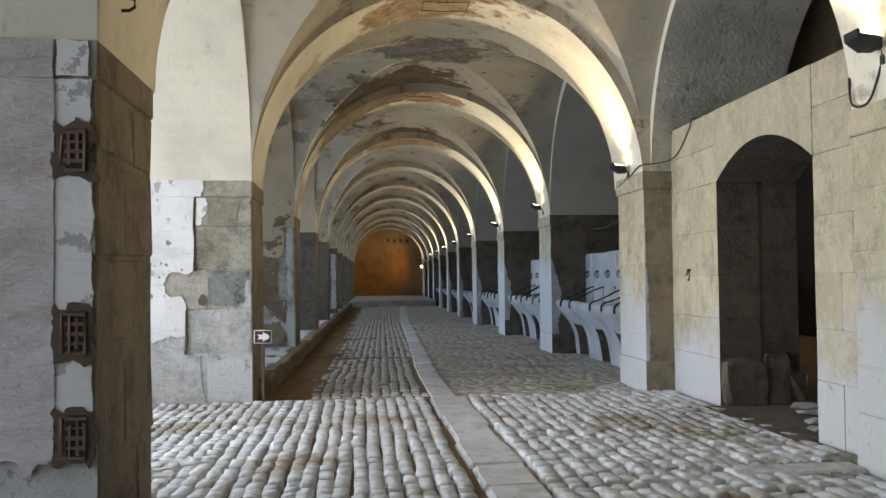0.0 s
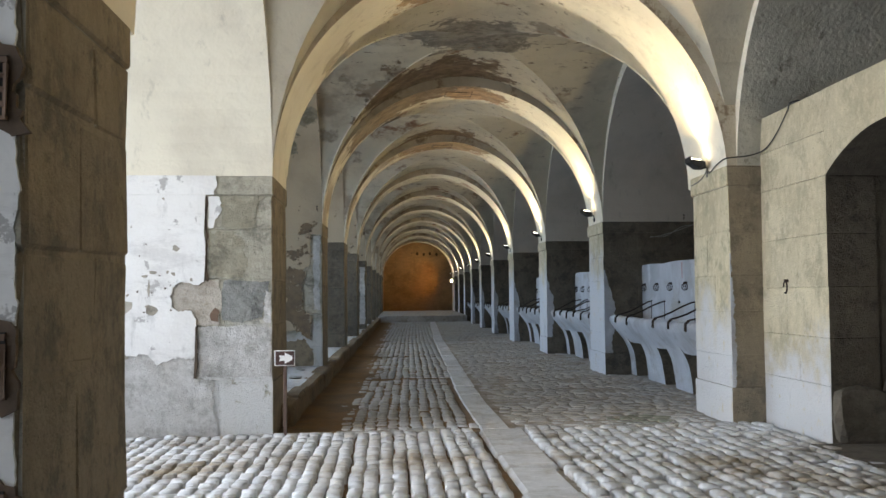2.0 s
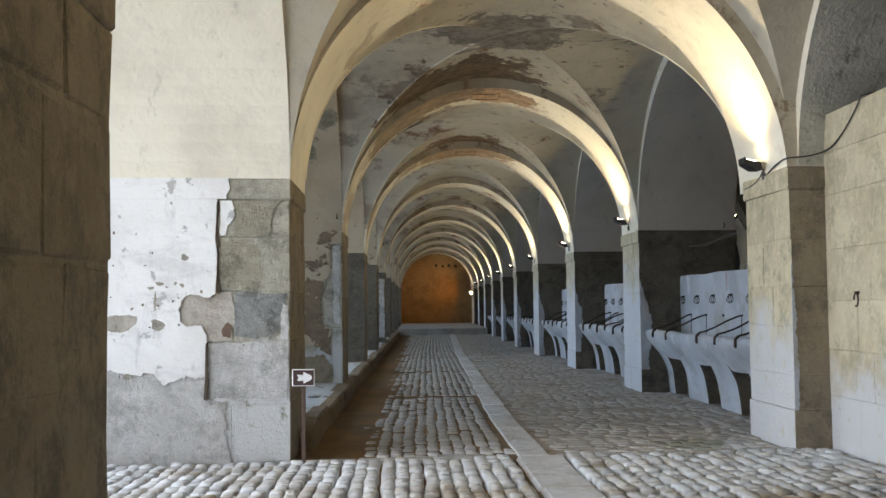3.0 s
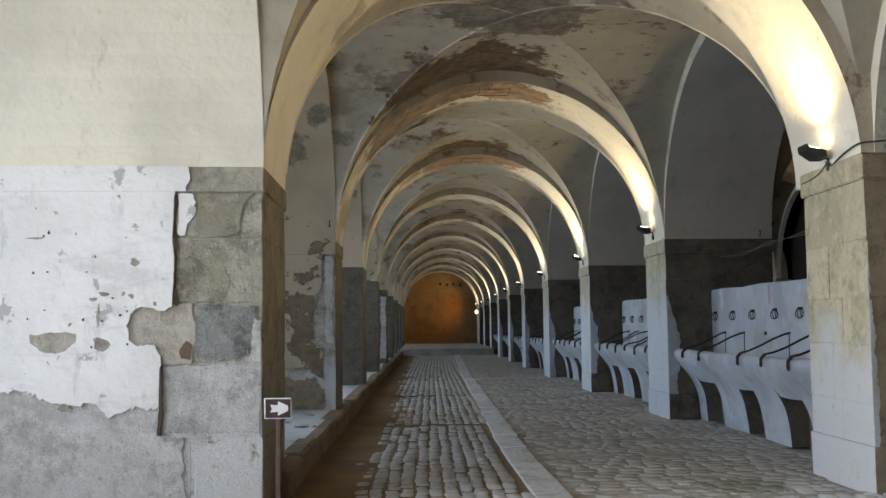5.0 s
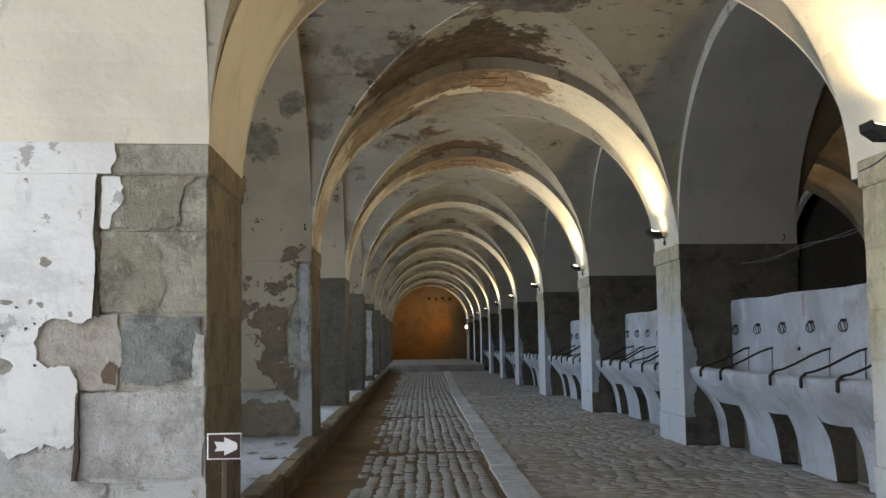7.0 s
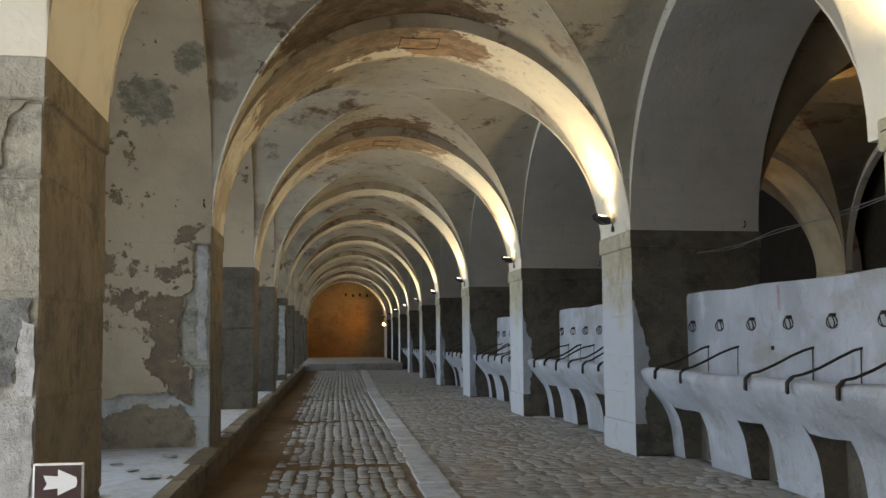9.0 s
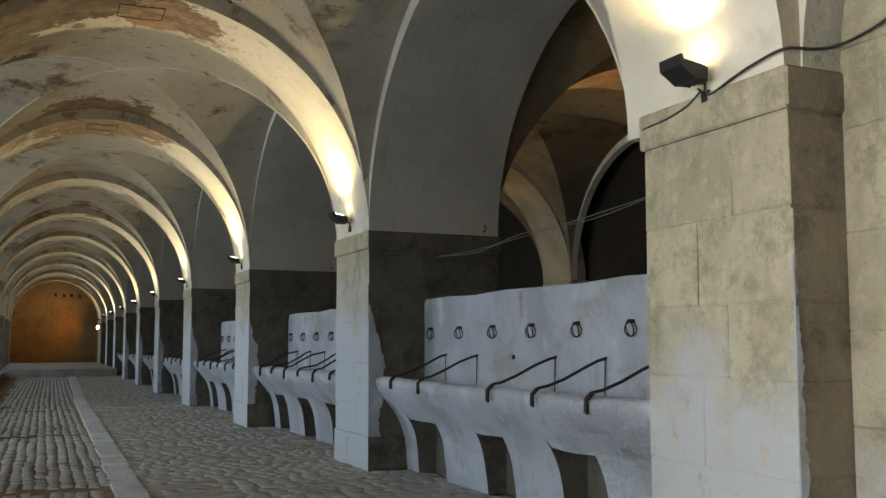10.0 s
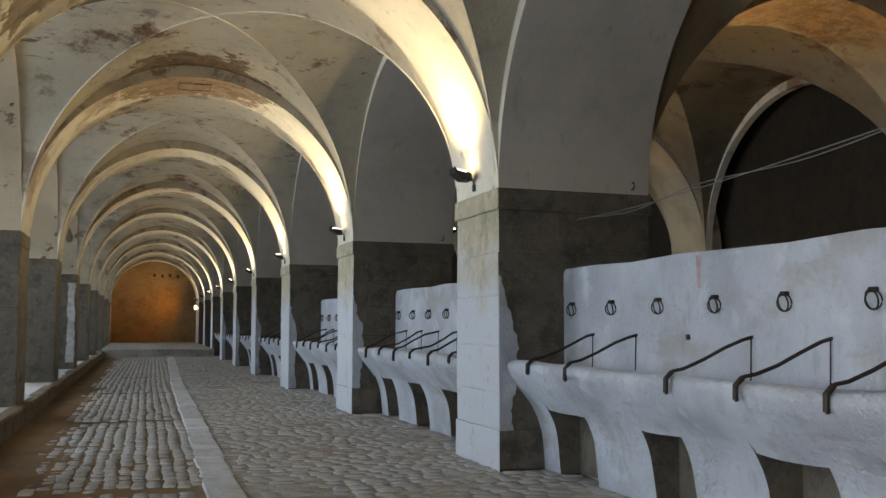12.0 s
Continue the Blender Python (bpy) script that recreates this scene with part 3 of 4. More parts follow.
coat("plaster_crack", [(-2.45, 0.60, 0.4), (-2.42, 0.60, 0.4), (-2.405, 0.85, 0.4), (-2.41, 1.14, 0.4), (-2.425, 1.14, 0.4), (-2.435, 0.82, 0.4)], E1 - 0.014, M_PIT, "dark open crack beside the plaster edge", 0.018, 72.0)
coat("bare_backing", [(-2.70, 1.28, 0.6), (-2.43, 1.16, 0.6), (-2.19, 1.15, 0.8), (-2.17, 1.40, 0.8), (-2.19, 1.62, 0.8), (-2.40, 1.64, 0.6), (-2.70, 1.62, 0.6)], E1 - 0.003, M_BACKING, "beige mortar backing laid bare by fallen plaster", 0.009, 73.0)
coat("rust_stain", [(-2.27, 1.19, 0.6), (-2.20, 1.18, 0.6), (-2.19, 1.30, 0.8), (-2.23, 1.33, 0.6), (-2.28, 1.27, 0.6)], E1 - 0.012, M_TERRA, "rust-brown broken brick in the mortar", 0.006, 74.0)
coat("weathered_face", [(-2.16, 1.20, 1), (-1.95, 1.17, 1), (-1.74, 1.22, 1), (-1.73, 1.42, 1), (-1.68, 1.50, 0.6), (-1.67, 1.60, 0.5), (-2.14, 1.61, 0.6), (-2.17, 1.42, 1)], E1 - 0.003, M_DARKFACE, "blue-grey weathered face of a pier stone", 0.007, 75.0)
coat("weathered_face", [(-2.16, 2.18, 0.8), (-2.00, 2.155, 1), (-1.82, 2.20, 1.2), (-1.80, 2.40, 1.2), (-1.70, 2.49, 0.3), (-2.17, 2.49, 0.3)], E1 - 0.003, M_OLIVE, "olive-grey weathered face of a pier stone", 0.006, 76.0)
coat("weathered_face", [(-2.30, 1.66, 0.8), (-1.95, 1.65, 1), (-1.90, 1.85, 1.4), (-2.0, 2.12, 1), (-2.29, 2.13, 0.8)], E1 - 0.003, M_OLIVE, "olive-grey weathered face of a pier stone", 0.005, 77.0)
coat("lime_remnant", [(-2.30, 2.17, 0.8), (-2.25, 2.16, 0.8), (-2.20, 2.28, 1), (-2.18, 2.40, 1), (-2.19, 2.49, 0.3), (-2.30, 2.49, 0.3)], E1 - 0.003, M_WHITE, "flaking remnant of white limewash on stone", 0.014, 78.0)
coat("lime_wash", [(-2.41, 0.62, 0.5), (-1.66, 0.60, 0.5), (-1.66, 1.12, 0.3), (-1.90, 1.14, 0.6), (-2.41, 1.13, 0.4)], E1 - 0.003, M_RENDER, "thin grey limewash over a long pier stone", 0.006, 79.0)
coat("lime_wash", [(-1.74, 1.19, 0.5), (-1.66, 1.16, 0.3), (-1.66, 1.48, 0.3), (-1.71, 1.50, 0.8), (-1.73, 1.38, 0.8)], E1 - 0.003, M_RENDER, "thin grey limewash over a stone's edge", 0.008, 80.0)
coat("impost_plaster", [(XO, 2.51, 0), (-2.24, 2.51, 0.8), (-2.21, 2.60, 0.8), (-2.22, 2.71, 0), (XO, 2.71, 0)], E1 - 0.014, M_WHITE, "whitewashed plaster over the impost course", 0.012, 2.0)
coat("render_patch", [(XO, 0.0, 0), (-2.20, 0.0, 1), (-2.26, 0.40, 1), (-2.26, 0.58, 1), (-2.42, 0.60, 0.5), (-2.44, 0.90, 1), (-2.50, 0.90, 1.5), (-3.10, 0.95, 1.5), (XO, 1.05, 0)], E1 - 0.003, M_RENDER, "grey-white worn render at the wall foot", 0.010, 3.0)
# the pier before it: plaster beside a chase of hollow bricks
E0 = PIERS[1][0]
coat("plaster_coat", [(XO, 0.50, 2), (-2.3, 0.62, 2), (-1.95, 0.52, 1.5), (-1.85, 0.60, 0.3), (-1.845, 0.9, 0.2), (-1.85, 1.7, 0.2), (-1.845, 2.40, 0.2), (-1.85, 2.507, 0), (XO, 2.507, 0)], E0 - 0.004, M_LAVENDER, "lavender-white plaster with small chips", 0.020, 4.0)
coat("impost_plaster", [(XO, 2.51, 0), (-1.85, 2.51, 0.2), (-1.85, 2.71, 0), (XO, 2.71, 0)], E0 - 0.014, M_LAVENDER, "lavender-white plaster over the impost course", 0.012, 4.5)
for k, (a, b) in enumerate(((0.80, 1.12), (1.32, 2.05), (2.22, 2.505))):
    coat("chase_render", [(-1.86, a, 0.5), (-1.665, a, 0.5), (-1.665, b, 0.3), (-1.86, b, 0.3)], E0 - 0.003, M_WHITE, "smooth strip of white render in a chase", 0.012, 5.0 + k)
coat("chase_render", [(-1.835, 2.52, 0.3), (-1.68, 2.52, 0.3), (-1.68, 2.70, 0.3), (-1.835, 2.70, 0.3)], E0 - 0.013, M_WHITE, "smooth strip of white render in a chase", 0.012, 8.5)


def hollow_brick(x, y, z):
    """A vent of hollow bricks: thin ribs and a dark back."""
    h = thing("hollow_brick", "broken hollow clay brick set in the wall", "brick", spot_at(x, y, z), "hollow bricks in the chase")
    part("back", boxed(-0.06, 0.065, -0.004, 0.006, -0.11, 0.11), M_HOLE, h)
    for k in range(4):
        part("rib", boxed(-0.06 + k * 0.038, -0.047 + k * 0.038, -0.012, -0.004, -0.11 + random.uniform(0, 0.05), 0.11 - random.uniform(0, 0.05), jitter=0.006), M_TERRA, h)
    for k in range(5):
        part("shelf", boxed(-0.06 + random.uniform(0, 0.03), 0.065, -0.011, -0.004, -0.11 + k * 0.049, -0.094 + k * 0.049, jitter=0.005), M_TERRA, h)
    return h


for k, z in enumerate((0.70, 1.22, 2.14)):
    coat("brick_bed", [(-1.85, z - 0.15, 1.2), (-1.76, z - 0.13, 1.4), (-1.68, z - 0.16, 1.2), (-1.655, z - 0.1, 1), (-1.66, z + 0.12, 1), (-1.71, z + 0.15, 1.4), (-1.80, z + 0.12, 1.4), (-1.85, z + 0.15, 1.2), (-1.86, z, 1)], E0 - 0.004, M_BED, "brown broken clay round a hollow brick", 0.022, 90.0 + k)
    hollow_brick(-1.757, E0 - 0.024, z)
# the next opening's far reveal
E2 = PIERS[3][0]
coat("plaster_coat", [(XO, 0.75, 2), (-2.1, 0.85, 2), (-1.86, 0.68, 1), (-1.83, 1.1, 2), (-2.00, 1.30, 3), (-1.95, 1.75, 3), (-1.84, 2.1, 2), (-1.82, 2.507, 0), (XO, 2.507, 0)], E2 - 0.004, M_STAINED,
     "cream plaster with brown damp stains", 0.020, 8.0)
coat("impost_plaster", [(XO, 2.51, 0), (-1.66, 2.51, 1), (-1.66, 2.71, 0), (XO, 2.71, 0)], E2 - 0.014, M_STAINED, "plaster over the impost course", 0.012, 9.0)
coat("whitewash_strip", [(-1.80, 1.2, 1), (-1.68, 1.2, 1), (-1.68, 2.48, 0), (-1.80, 2.48, 1)], E2 - 0.003, M_RENDER, "flaking grey-white strip along the pier corner", 0.010, 10.0)
for k, (y0, y1) in enumerate(PIERS[4:9]):
    if k == 2:
        coat("whitewash_strip", [(-1.86, 0.4, 1), (-1.66, 0.4, 1), (-1.66, 2.48, 0), (-1.84, 2.48, 1)], y0 - 0.003, M_RENDER, "flaking grey-white strip along the pier corner", 0.010, 11.0 + k)

for i in range(2, 9):
    a, b = PIERS_R[i]
    fx = XR - (PROUD if i == 2 else 0.0)
    w = 0.05 if i == 2 else random.uniform(0.10, 0.17)
    coat("whitewash_edge", [(fx + 0.002, 0.02, 0), (fx + w * 1.2, 0.02, 1), (fx + w * 0.8, 0.5, 1), (fx + w * 1.2, 0.95, 1), (fx + w * 1.1, 1.3, 1), (fx + w * 0.5, 1.6, 1), (fx + 0.02, 1.85, 1), (fx + 0.002, 1.86, 0)], a - 0.001, M_LIME,
         "ragged whitewash lapping round a pier corner", 0.008, 40.0 + i)
coat("stone_footing", [(XO, 0.24, 0), (-1.82, 0.24, 1), (-1.80, 0.52, 1.5), (-1.95, 0.66, 2), (-2.3, 0.72, 2), (-2.7, 0.60, 2), (XO, 0.55, 0)], E2 - 0.003, M_LEFTSIDE, "dark bare stone at the foot of the reveal", 0.008, 60.0)

# ---------------------------------------------------------------- ground, base floors and closing walls
tagged(link("ground", boxed(-400, 400, -400, 500, -0.6, -0.32), M_SOIL), "bare dusty ground outside the building", "ground", kind="structure")
tagged(link("floor", skewed(boxed(XO - 0.4, XR + 0.5, -4, END_Y, -0.3, -0.03)), M_SOIL), "packed earth between worn cobbles", "floor", kind="structure")
tagged(link("floor", skewed(boxed(XL, XR + 0.5, PIERS[2][0] + 0.05, 57.2, -0.2, -0.012)), M_SOIL), "brown trodden earth along the nave", "floor", kind="structure")
tagged(link("floor", skewed(boxed(XR + 0.5, XE + 0.7, -4, END_Y, -0.3, 0.0)), M_SLAB), "dim stone floor of the second aisle", "floor", kind="structure")
# Slab is never in view; added to stop sky light leaking through the vaults.
tagged(link("roof", skewed(boxed(XO - 0.4, XE + 1.1, -4.4, END_Y + 0.6, 5.75, 6.15)), M_GREY), "unseen flat roof slab added over the vaults to keep sky light out", "roof", kind="structure")
tagged(link("wall_end", skewed(boxed(XL - 0.3, XB, END_Y, END_Y + 0.6, -0.3, 5.75)), M_ENDWALL), "rough masonry end wall lit in amber", "wall", kind="structure")
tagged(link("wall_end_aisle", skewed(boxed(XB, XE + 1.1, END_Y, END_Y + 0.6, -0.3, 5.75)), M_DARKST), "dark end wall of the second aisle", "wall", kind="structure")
# Out of view, added to close the building behind the camera.
tagged(link("wall_back", skewed(boxed(XO, XE + 1.1, -4.4, -4.0, -0.3, 5.75)), M_CREAM), "unseen plain plastered wall added behind the start", "wall", kind="structure")
tagged(link("platform", skewed(boxed(XL, XR, 57.0, END_Y, -0.2, 0.34, bevel=0.02)), M_SLAB), "low stone platform across the end of the nave", "platform", kind="structure")
y0, y1 = PIERS[-1][1], END_Y
tagged(link("wall_end_side", skewed(boxed(XL - 0.4, XL, y0, y1, 0, 5.75)), M_CREAM), "plastered wall beside the end", "wall", kind="structure")
tagged(link("wall_end_side", skewed(boxed(XR, XR + 0.4, y0, y1, 0, 5.75)), M_CREAM), "plastered wall beside the end", "wall", kind="structure")
part("arch_band", bridge_arch("y", XC, (XR - XL) / 2, BAND + 0.15, 0.35, y0, y1, 0.02), [M_VAULT, M_RING], nave)


def ledge(y0, y1, i):
    """A worn stone ledge that fills the foot of an opening, with a kerb of uneven stones towards the nave."""
    e = thing("ledge", "worn whitewashed stone ledge across an arched opening", "ledge", spot_at(XL, (y0 + y1) / 2, 0), "ledges of the openings")
    ox, oy = drift(XL, (y0 + y1) / 2), sk(XL, (y0 + y1) / 2)

    def put(name, bm, m):
        skewed(bm)
        for v in bm.verts:
            v.co.x -= ox
            v.co.y -= oy
        return part(name, bm, m, e)
    put("bed", boxed(XO, XL - 0.02, y0 - 0.3, y1 + 0.3, -0.2, 0.23), M_SLABW)
    y = y0 - 0.7
    while y < y1 + 0.3 and i < 7:
        n = min(y + random.uniform(0.8, 1.5), y1 + 0.5)
        put("kerb_stone", boxed(XL - 0.10, XL + 0.14 + random.uniform(-0.02, 0.02), y + 0.006, n - 0.006, -0.1, 0.235 + random.uniform(-0.012, 0.01), bevel=0.03, jitter=0.006), M_KERB)
        y = n
    if i >= 7:
        put("kerb_stone", boxed(XL - 0.1, XL + 0.14, y0 - 0.7, y1 + 0.5, -0.1, 0.24, bevel=0.02), M_KERB)


for i, (y0, y1) in enumerate(BAYS):
    if i >= 2:
        ledge(y0, y1, i)

# outer wall with a window in each bay, the first bays wide open
wall_outer = thing("wall_outer", "outer wall with tall openings to the daylight", "wall", kind="structure")
for i, (y0, y1) in enumerate(BAYS):
    c = (y0 + y1) / 2
    lo, hi = PIERS[i][0], PIERS[i + 1][0]
    if i < 2:
        w, z0, z1 = (y1 - y0) / 2 - 0.1, -0.2, 4.6
    else:
        w, z0, z1 = 1.7, 0.7, 4.0
    for a, b, d, e in ((lo, c - w, -0.3, 5.75), (c + w, hi, -0.3, 5.75), (c - w, c + w, z1, 5.75), (c - w, c + w, -0.3, z0)):
        part("panel", skewed(boxed(XO - 0.4, XO, a, b, d, e)), M_CREAM, wall_outer)
    lamp = new("window_daylight", bpy.data.lights.new("window_daylight", "AREA"))
    lamp.data.shape, lamp.data.size, lamp.data.size_y = "RECTANGLE", 2 * w, z1 - max(z0, 0)
    lamp.data.color = (0.86, 0.91, 1.0) if i < 2 else (0.63, 0.79, 1.0)
    lamp.data.spread = radians(125 if i < 2 else 115)
    lamp.data.energy = (DAY_START, DAY_WIDE)[i] if i < 2 else DAY_WINDOW * (0.85 if i == 2 else 1.0 if i < 5 else 0.7)
    lamp.matrix_world = look((XO - 0.2, sk(XO, c), (z1 + max(z0, 0)) / 2), (3, sk(3, c), (z1 + max(z0, 0)) / 2 - 0.8))
part("panel", skewed(boxed(XO - 0.4, XO, -4.4, PIERS[0][0], -0.3, 5.75)), M_CREAM, wall_outer)
part("panel", skewed(boxed(XO - 0.4, XO, PIERS[-1][0], END_Y + 0.6, -0.3, 5.75)), M_CREAM, wall_outer)

# ---------------------------------------------------------------- infill wall with the doorway
y0, y1 = BAYS_R[1]
DY0, DY1, DS, DC = 8.62, 11.07, 2.52, 2.86
wall_infill = thing("wall_infill", "pale ashlar infill wall with an arched doorway", "wall", kind="structure")
IX0, IX1 = XR + 0.26, XR + 1.21


def infill(name, bm):
    skewed(bm)
    bm.normal_update()
    for f in bm.faces:
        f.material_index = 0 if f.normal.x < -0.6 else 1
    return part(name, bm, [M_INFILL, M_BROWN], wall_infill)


def infill_head():
    bm = bmesh.new()
    cols = []
    for i in range(25):
        t = i / 24
        y, z = DY0 + (DY1 - DY0) * t, DS + (DC - DS) * (1 - (2 * t - 1) ** 2)
        cols.append([bm.verts.new((x, y, h)) for x, h in ((IX0, z), (IX1, z), (IX1, 3.33), (IX0, 3.33))])
    for p, q in zip(cols, cols[1:]):
        for k in range(4):
            bm.faces.new((p[k], p[(k + 1) % 4], q[(k + 1) % 4], q[k]))
    bm.faces.new(cols[0][::-1])
    bm.faces.new(cols[-1])
    bmesh.ops.recalc_face_normals(bm, faces=bm.faces)
    return bm


infill("head", infill_head())
infill("core", boxed(IX0 + 0.012, IX1, y0, DY0 - 0.012, 0, 3.32))
infill("core", boxed(IX0 + 0.012, IX1, DY1 + 0.012, y1, 0, 3.32))
zs = [0, 0.55, 1.0, 1.48, 1.98, 2.52, 2.94, 3.33]
for k, (a, b) in enumerate(zip(zs, zs[1:])):
    for u, v in ((y0, DY0), (DY1, y1)):
        m = u + (v - u) * (0.42 if k % 2 else 0.6)
        for c, d in ((u, m), (m, v)):
            infill("block", boxed(IX0 + random.uniform(-0.003, 0.003), IX0 + 0.5, c + 0.002, d - 0.002, a + 0.002, b - 0.002, bevel=0.006))
infill("threshold", boxed(IX0 - 0.25, IX1, DY0, DY1, -0.1, 0.03, bevel=0.02))

# ---------------------------------------------------------------- mangers
LIP_X, LIP_Z, BACK_X, BACK_Z = 3.50, 1.03, 4.10, 1.93
STALL = 0.83


def slab_of(outline, y0, y1, wobble, seed, cuts=14):
    """An outline in x and z carried along y in many steps, each a little uneven, as old masonry is."""
    bm = bmesh.new()
    rows = []
    for j in range(cuts + 1):
        y = y0 + (y1 - y0) * j / cuts
        row = []
        for x, z in outline:
            v = noise.noise_vector(Vector((x * 2.2, y * 1.6 + seed, z * 2.2)))
            row.append(bm.verts.new((x + wobble * v.x, y, z + (wobble * 0.7 * v.z if z > 0.05 else 0))))
        rows.append(row)
    n = len(outline)
    for a, b in zip(rows, rows[1:]):
        for k in range(n):
            bm.faces.new((a[k], a[(k + 1) % n], b[(k + 1) % n], b[k]))
    flat = [Vector((p[0], p[1], 0)) for p in outline]
    for t in geometry.tessellate_polygon([flat]):
        bm.faces.new([rows[0][i] for i in t])
        bm.faces.new([rows[-1][i] for i in t])
    bmesh.ops.recalc_face_normals(bm, faces=bm.faces)
    return bm


def curve_of(pts, n=5):
    """Catmull-Rom through 2D points."""
    out = []
    p = [pts[0], *pts, pts[-1]]
    for a, b, c, d in zip(p, p[1:], p[2:], p[3:]):
        for k in range(n):
            t = k / n
            out.append(tuple(0.5 * (2 * b[i] + (c[i] - a[i]) * t + (2 * a[i] - 5 * b[i] + 4 * c[i] - d[i]) * t * t + (3 * b[i] - a[i] - 3 * c[i] + d[i]) * t ** 3) for i in (0, 1)))
    return out + [pts[-1]]


def manger(length, bars, seed, legs=()):
    """Built with its far end at the origin, running towards -y; x is measured from the nave face."""
    m = thing("manger", "whitewashed masonry manger with iron rings and bars between piers", "manger", group="mangers of the arcade")
    lx, bx = LIP_X - XR, BACK_X - XR
    front = curve_of([(lx + 0.25, 0.585), (lx + 0.235, 0.61), (lx + 0.115, 0.76), (lx + 0.035, 0.87), (lx - 0.005, 0.97), (lx + 0.02, LIP_Z), (lx + 0.10, LIP_Z + 0.01), (lx + 0.15, 0.97)], 4)
    rest = [(lx + 0.22, 0.86), (lx + 0.36, 0.80), (bx - 0.02, 0.86), (bx + 0.02, 1.0), (bx + 0.3, 1.0), (bx + 0.3, 0.58)]
    part("trough", slab_of(front + rest, -length, 0, 0.034, seed, 48), M_LIME, m, smooth=True)
    leg = curve_of([(lx + 0.38, 0.0), (lx + 0.36, 0.2), (lx + 0.32, 0.42), (lx + 0.24, 0.60), (lx + 0.12, 0.76), (lx + 0.05, 0.86)], 4) + [(lx + 0.25, 0.84), (bx + 0.25, 0.72), (bx + 0.25, 0.0)]
    # openings under the trough, then a leg between each two
    edges, y = list(legs), -0.10
    if edges:
        y = -length
    while y > -length + 0.5:
        edges.append((y, max(y - (0.40 if not edges else random.uniform(0.86, 0.98)), -length)))
        y = edges[-1][1] - random.uniform(0.62, 0.74)
    for k, (b, a) in enumerate(edges):
        bm = slab_of(leg, a, b, 0.02, seed + k, 6)
        bm.normal_update()
        # Leg sides: unpainted brown, with the openings' shade in the same colour.
        for f in bm.faces:
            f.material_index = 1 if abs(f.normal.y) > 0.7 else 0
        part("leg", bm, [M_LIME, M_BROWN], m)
    # Recess back is brown for the shade under the trough.
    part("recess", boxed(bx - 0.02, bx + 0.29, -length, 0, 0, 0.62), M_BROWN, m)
    r = 0.12
    arc = [(-r + r * math.cos(a), BACK_Z - r + r * math.sin(a)) for a in [math.pi / 2 * i / 6 for i in range(7)]]
    wall = [(0, 0.8), *arc, *[(-length * k / 8, BACK_Z + 0.012 * math.sin(k * 2.3 + seed)) for k in range(1, 9)], (-length, 0.8)]
    part("back_panel", prism(wall, "x", bx, bx + 0.32), M_LIME, m)
    for k in range(int(length / STALL)):
        y = -0.28 - k * STALL
        o = part("staple", boxed(bx - 0.05, bx + 0.01, y - 0.022, y + 0.022, 1.57, 1.602, bevel=0.008), M_IRON, m, "rusty iron staple")
        ring = [(bx - 0.035 - 0.012 * math.sin(a), y + 0.052 * math.cos(a), 1.53 + 0.058 * math.sin(a)) for a in [2 * math.pi * i / 16 for i in range(17)]]
        part("ring", tube(ring, 0.0055, 6), M_IRON, o, "rusty tethering ring")
        side = [(bx - 0.04 - 0.035 * math.cos(a), y - 0.02 + 0.03 * math.cos(a), 1.525 + 0.055 * math.sin(a)) for a in [2 * math.pi * i / 16 for i in range(17)]]
        part("ring", tube(side, 0.0055, 6), M_IRON, o, "rusty tethering ring")
        yb = y - 0.43
        if yb < -length + 0.1 or k not in bars:
            if k not in bars:
                part("bolt", boxed(bx - 0.02, bx + 0.01, yb - 0.02, yb + 0.02, 1.27, 1.31, bevel=0.006), M_IRON, m)
            continue
        bend = 0.03 * math.sin(3.1 * k + seed)
        tip = [(bx, yb, 1.30), (bx - 0.08, yb, 1.28), (bx - 0.20, yb + 0.02, 1.225 - bend), (bx - 0.36, yb + 0.05, 1.14 - bend), (lx + 0.10, yb + 0.07, 1.085), (lx + 0.03, yb + 0.09, 1.07),
               (lx - 0.015, yb + 0.09, 1.03), (lx - 0.03, yb + 0.09, 0.97), (lx - 0.025, yb + 0.08, 0.92 + bend)]
        part("hook", tube([(lx + 0.02, yb + 0.085, 1.065), (lx - 0.025, yb + 0.09, 1.02), (lx - 0.03, yb + 0.085, 0.93 + bend)], 0.019, 7), M_IRON, m)
        part("bar", tube(tip, 0.0125, 7), M_IRON, m, "bent iron stall bar")
        part("stay", tube([(bx - 0.012, yb, 1.29), (bx - 0.02, yb, 1.0)], 0.005, 6), M_IRON, m)
    return m


for i, (a, b) in enumerate(BAYS):
    if i == 2:
        manger(PIERS_R[3][0] - PIERS_R[2][1] + 0.05, (0, 1, 3, 4, 5), 0.3, ((-0.02, -0.44), (-1.24, -2.23), (-2.83, -3.74), (-4.44, -5.30))).matrix_world = spot_at(XR, PIERS_R[3][0] + 0.08, 0)
    elif i == 3:
        second = manger(b - a - 0.02, (0, 1, 2, 3, 4, 5), 4.7)
        second.matrix_world = spot_at(XR, b, 0)
    elif i > 3 and b < 60:
        copy_thing(second, spot_at(XR, b, 0))

# ---------------------------------------------------------------- flood lamps on the piers


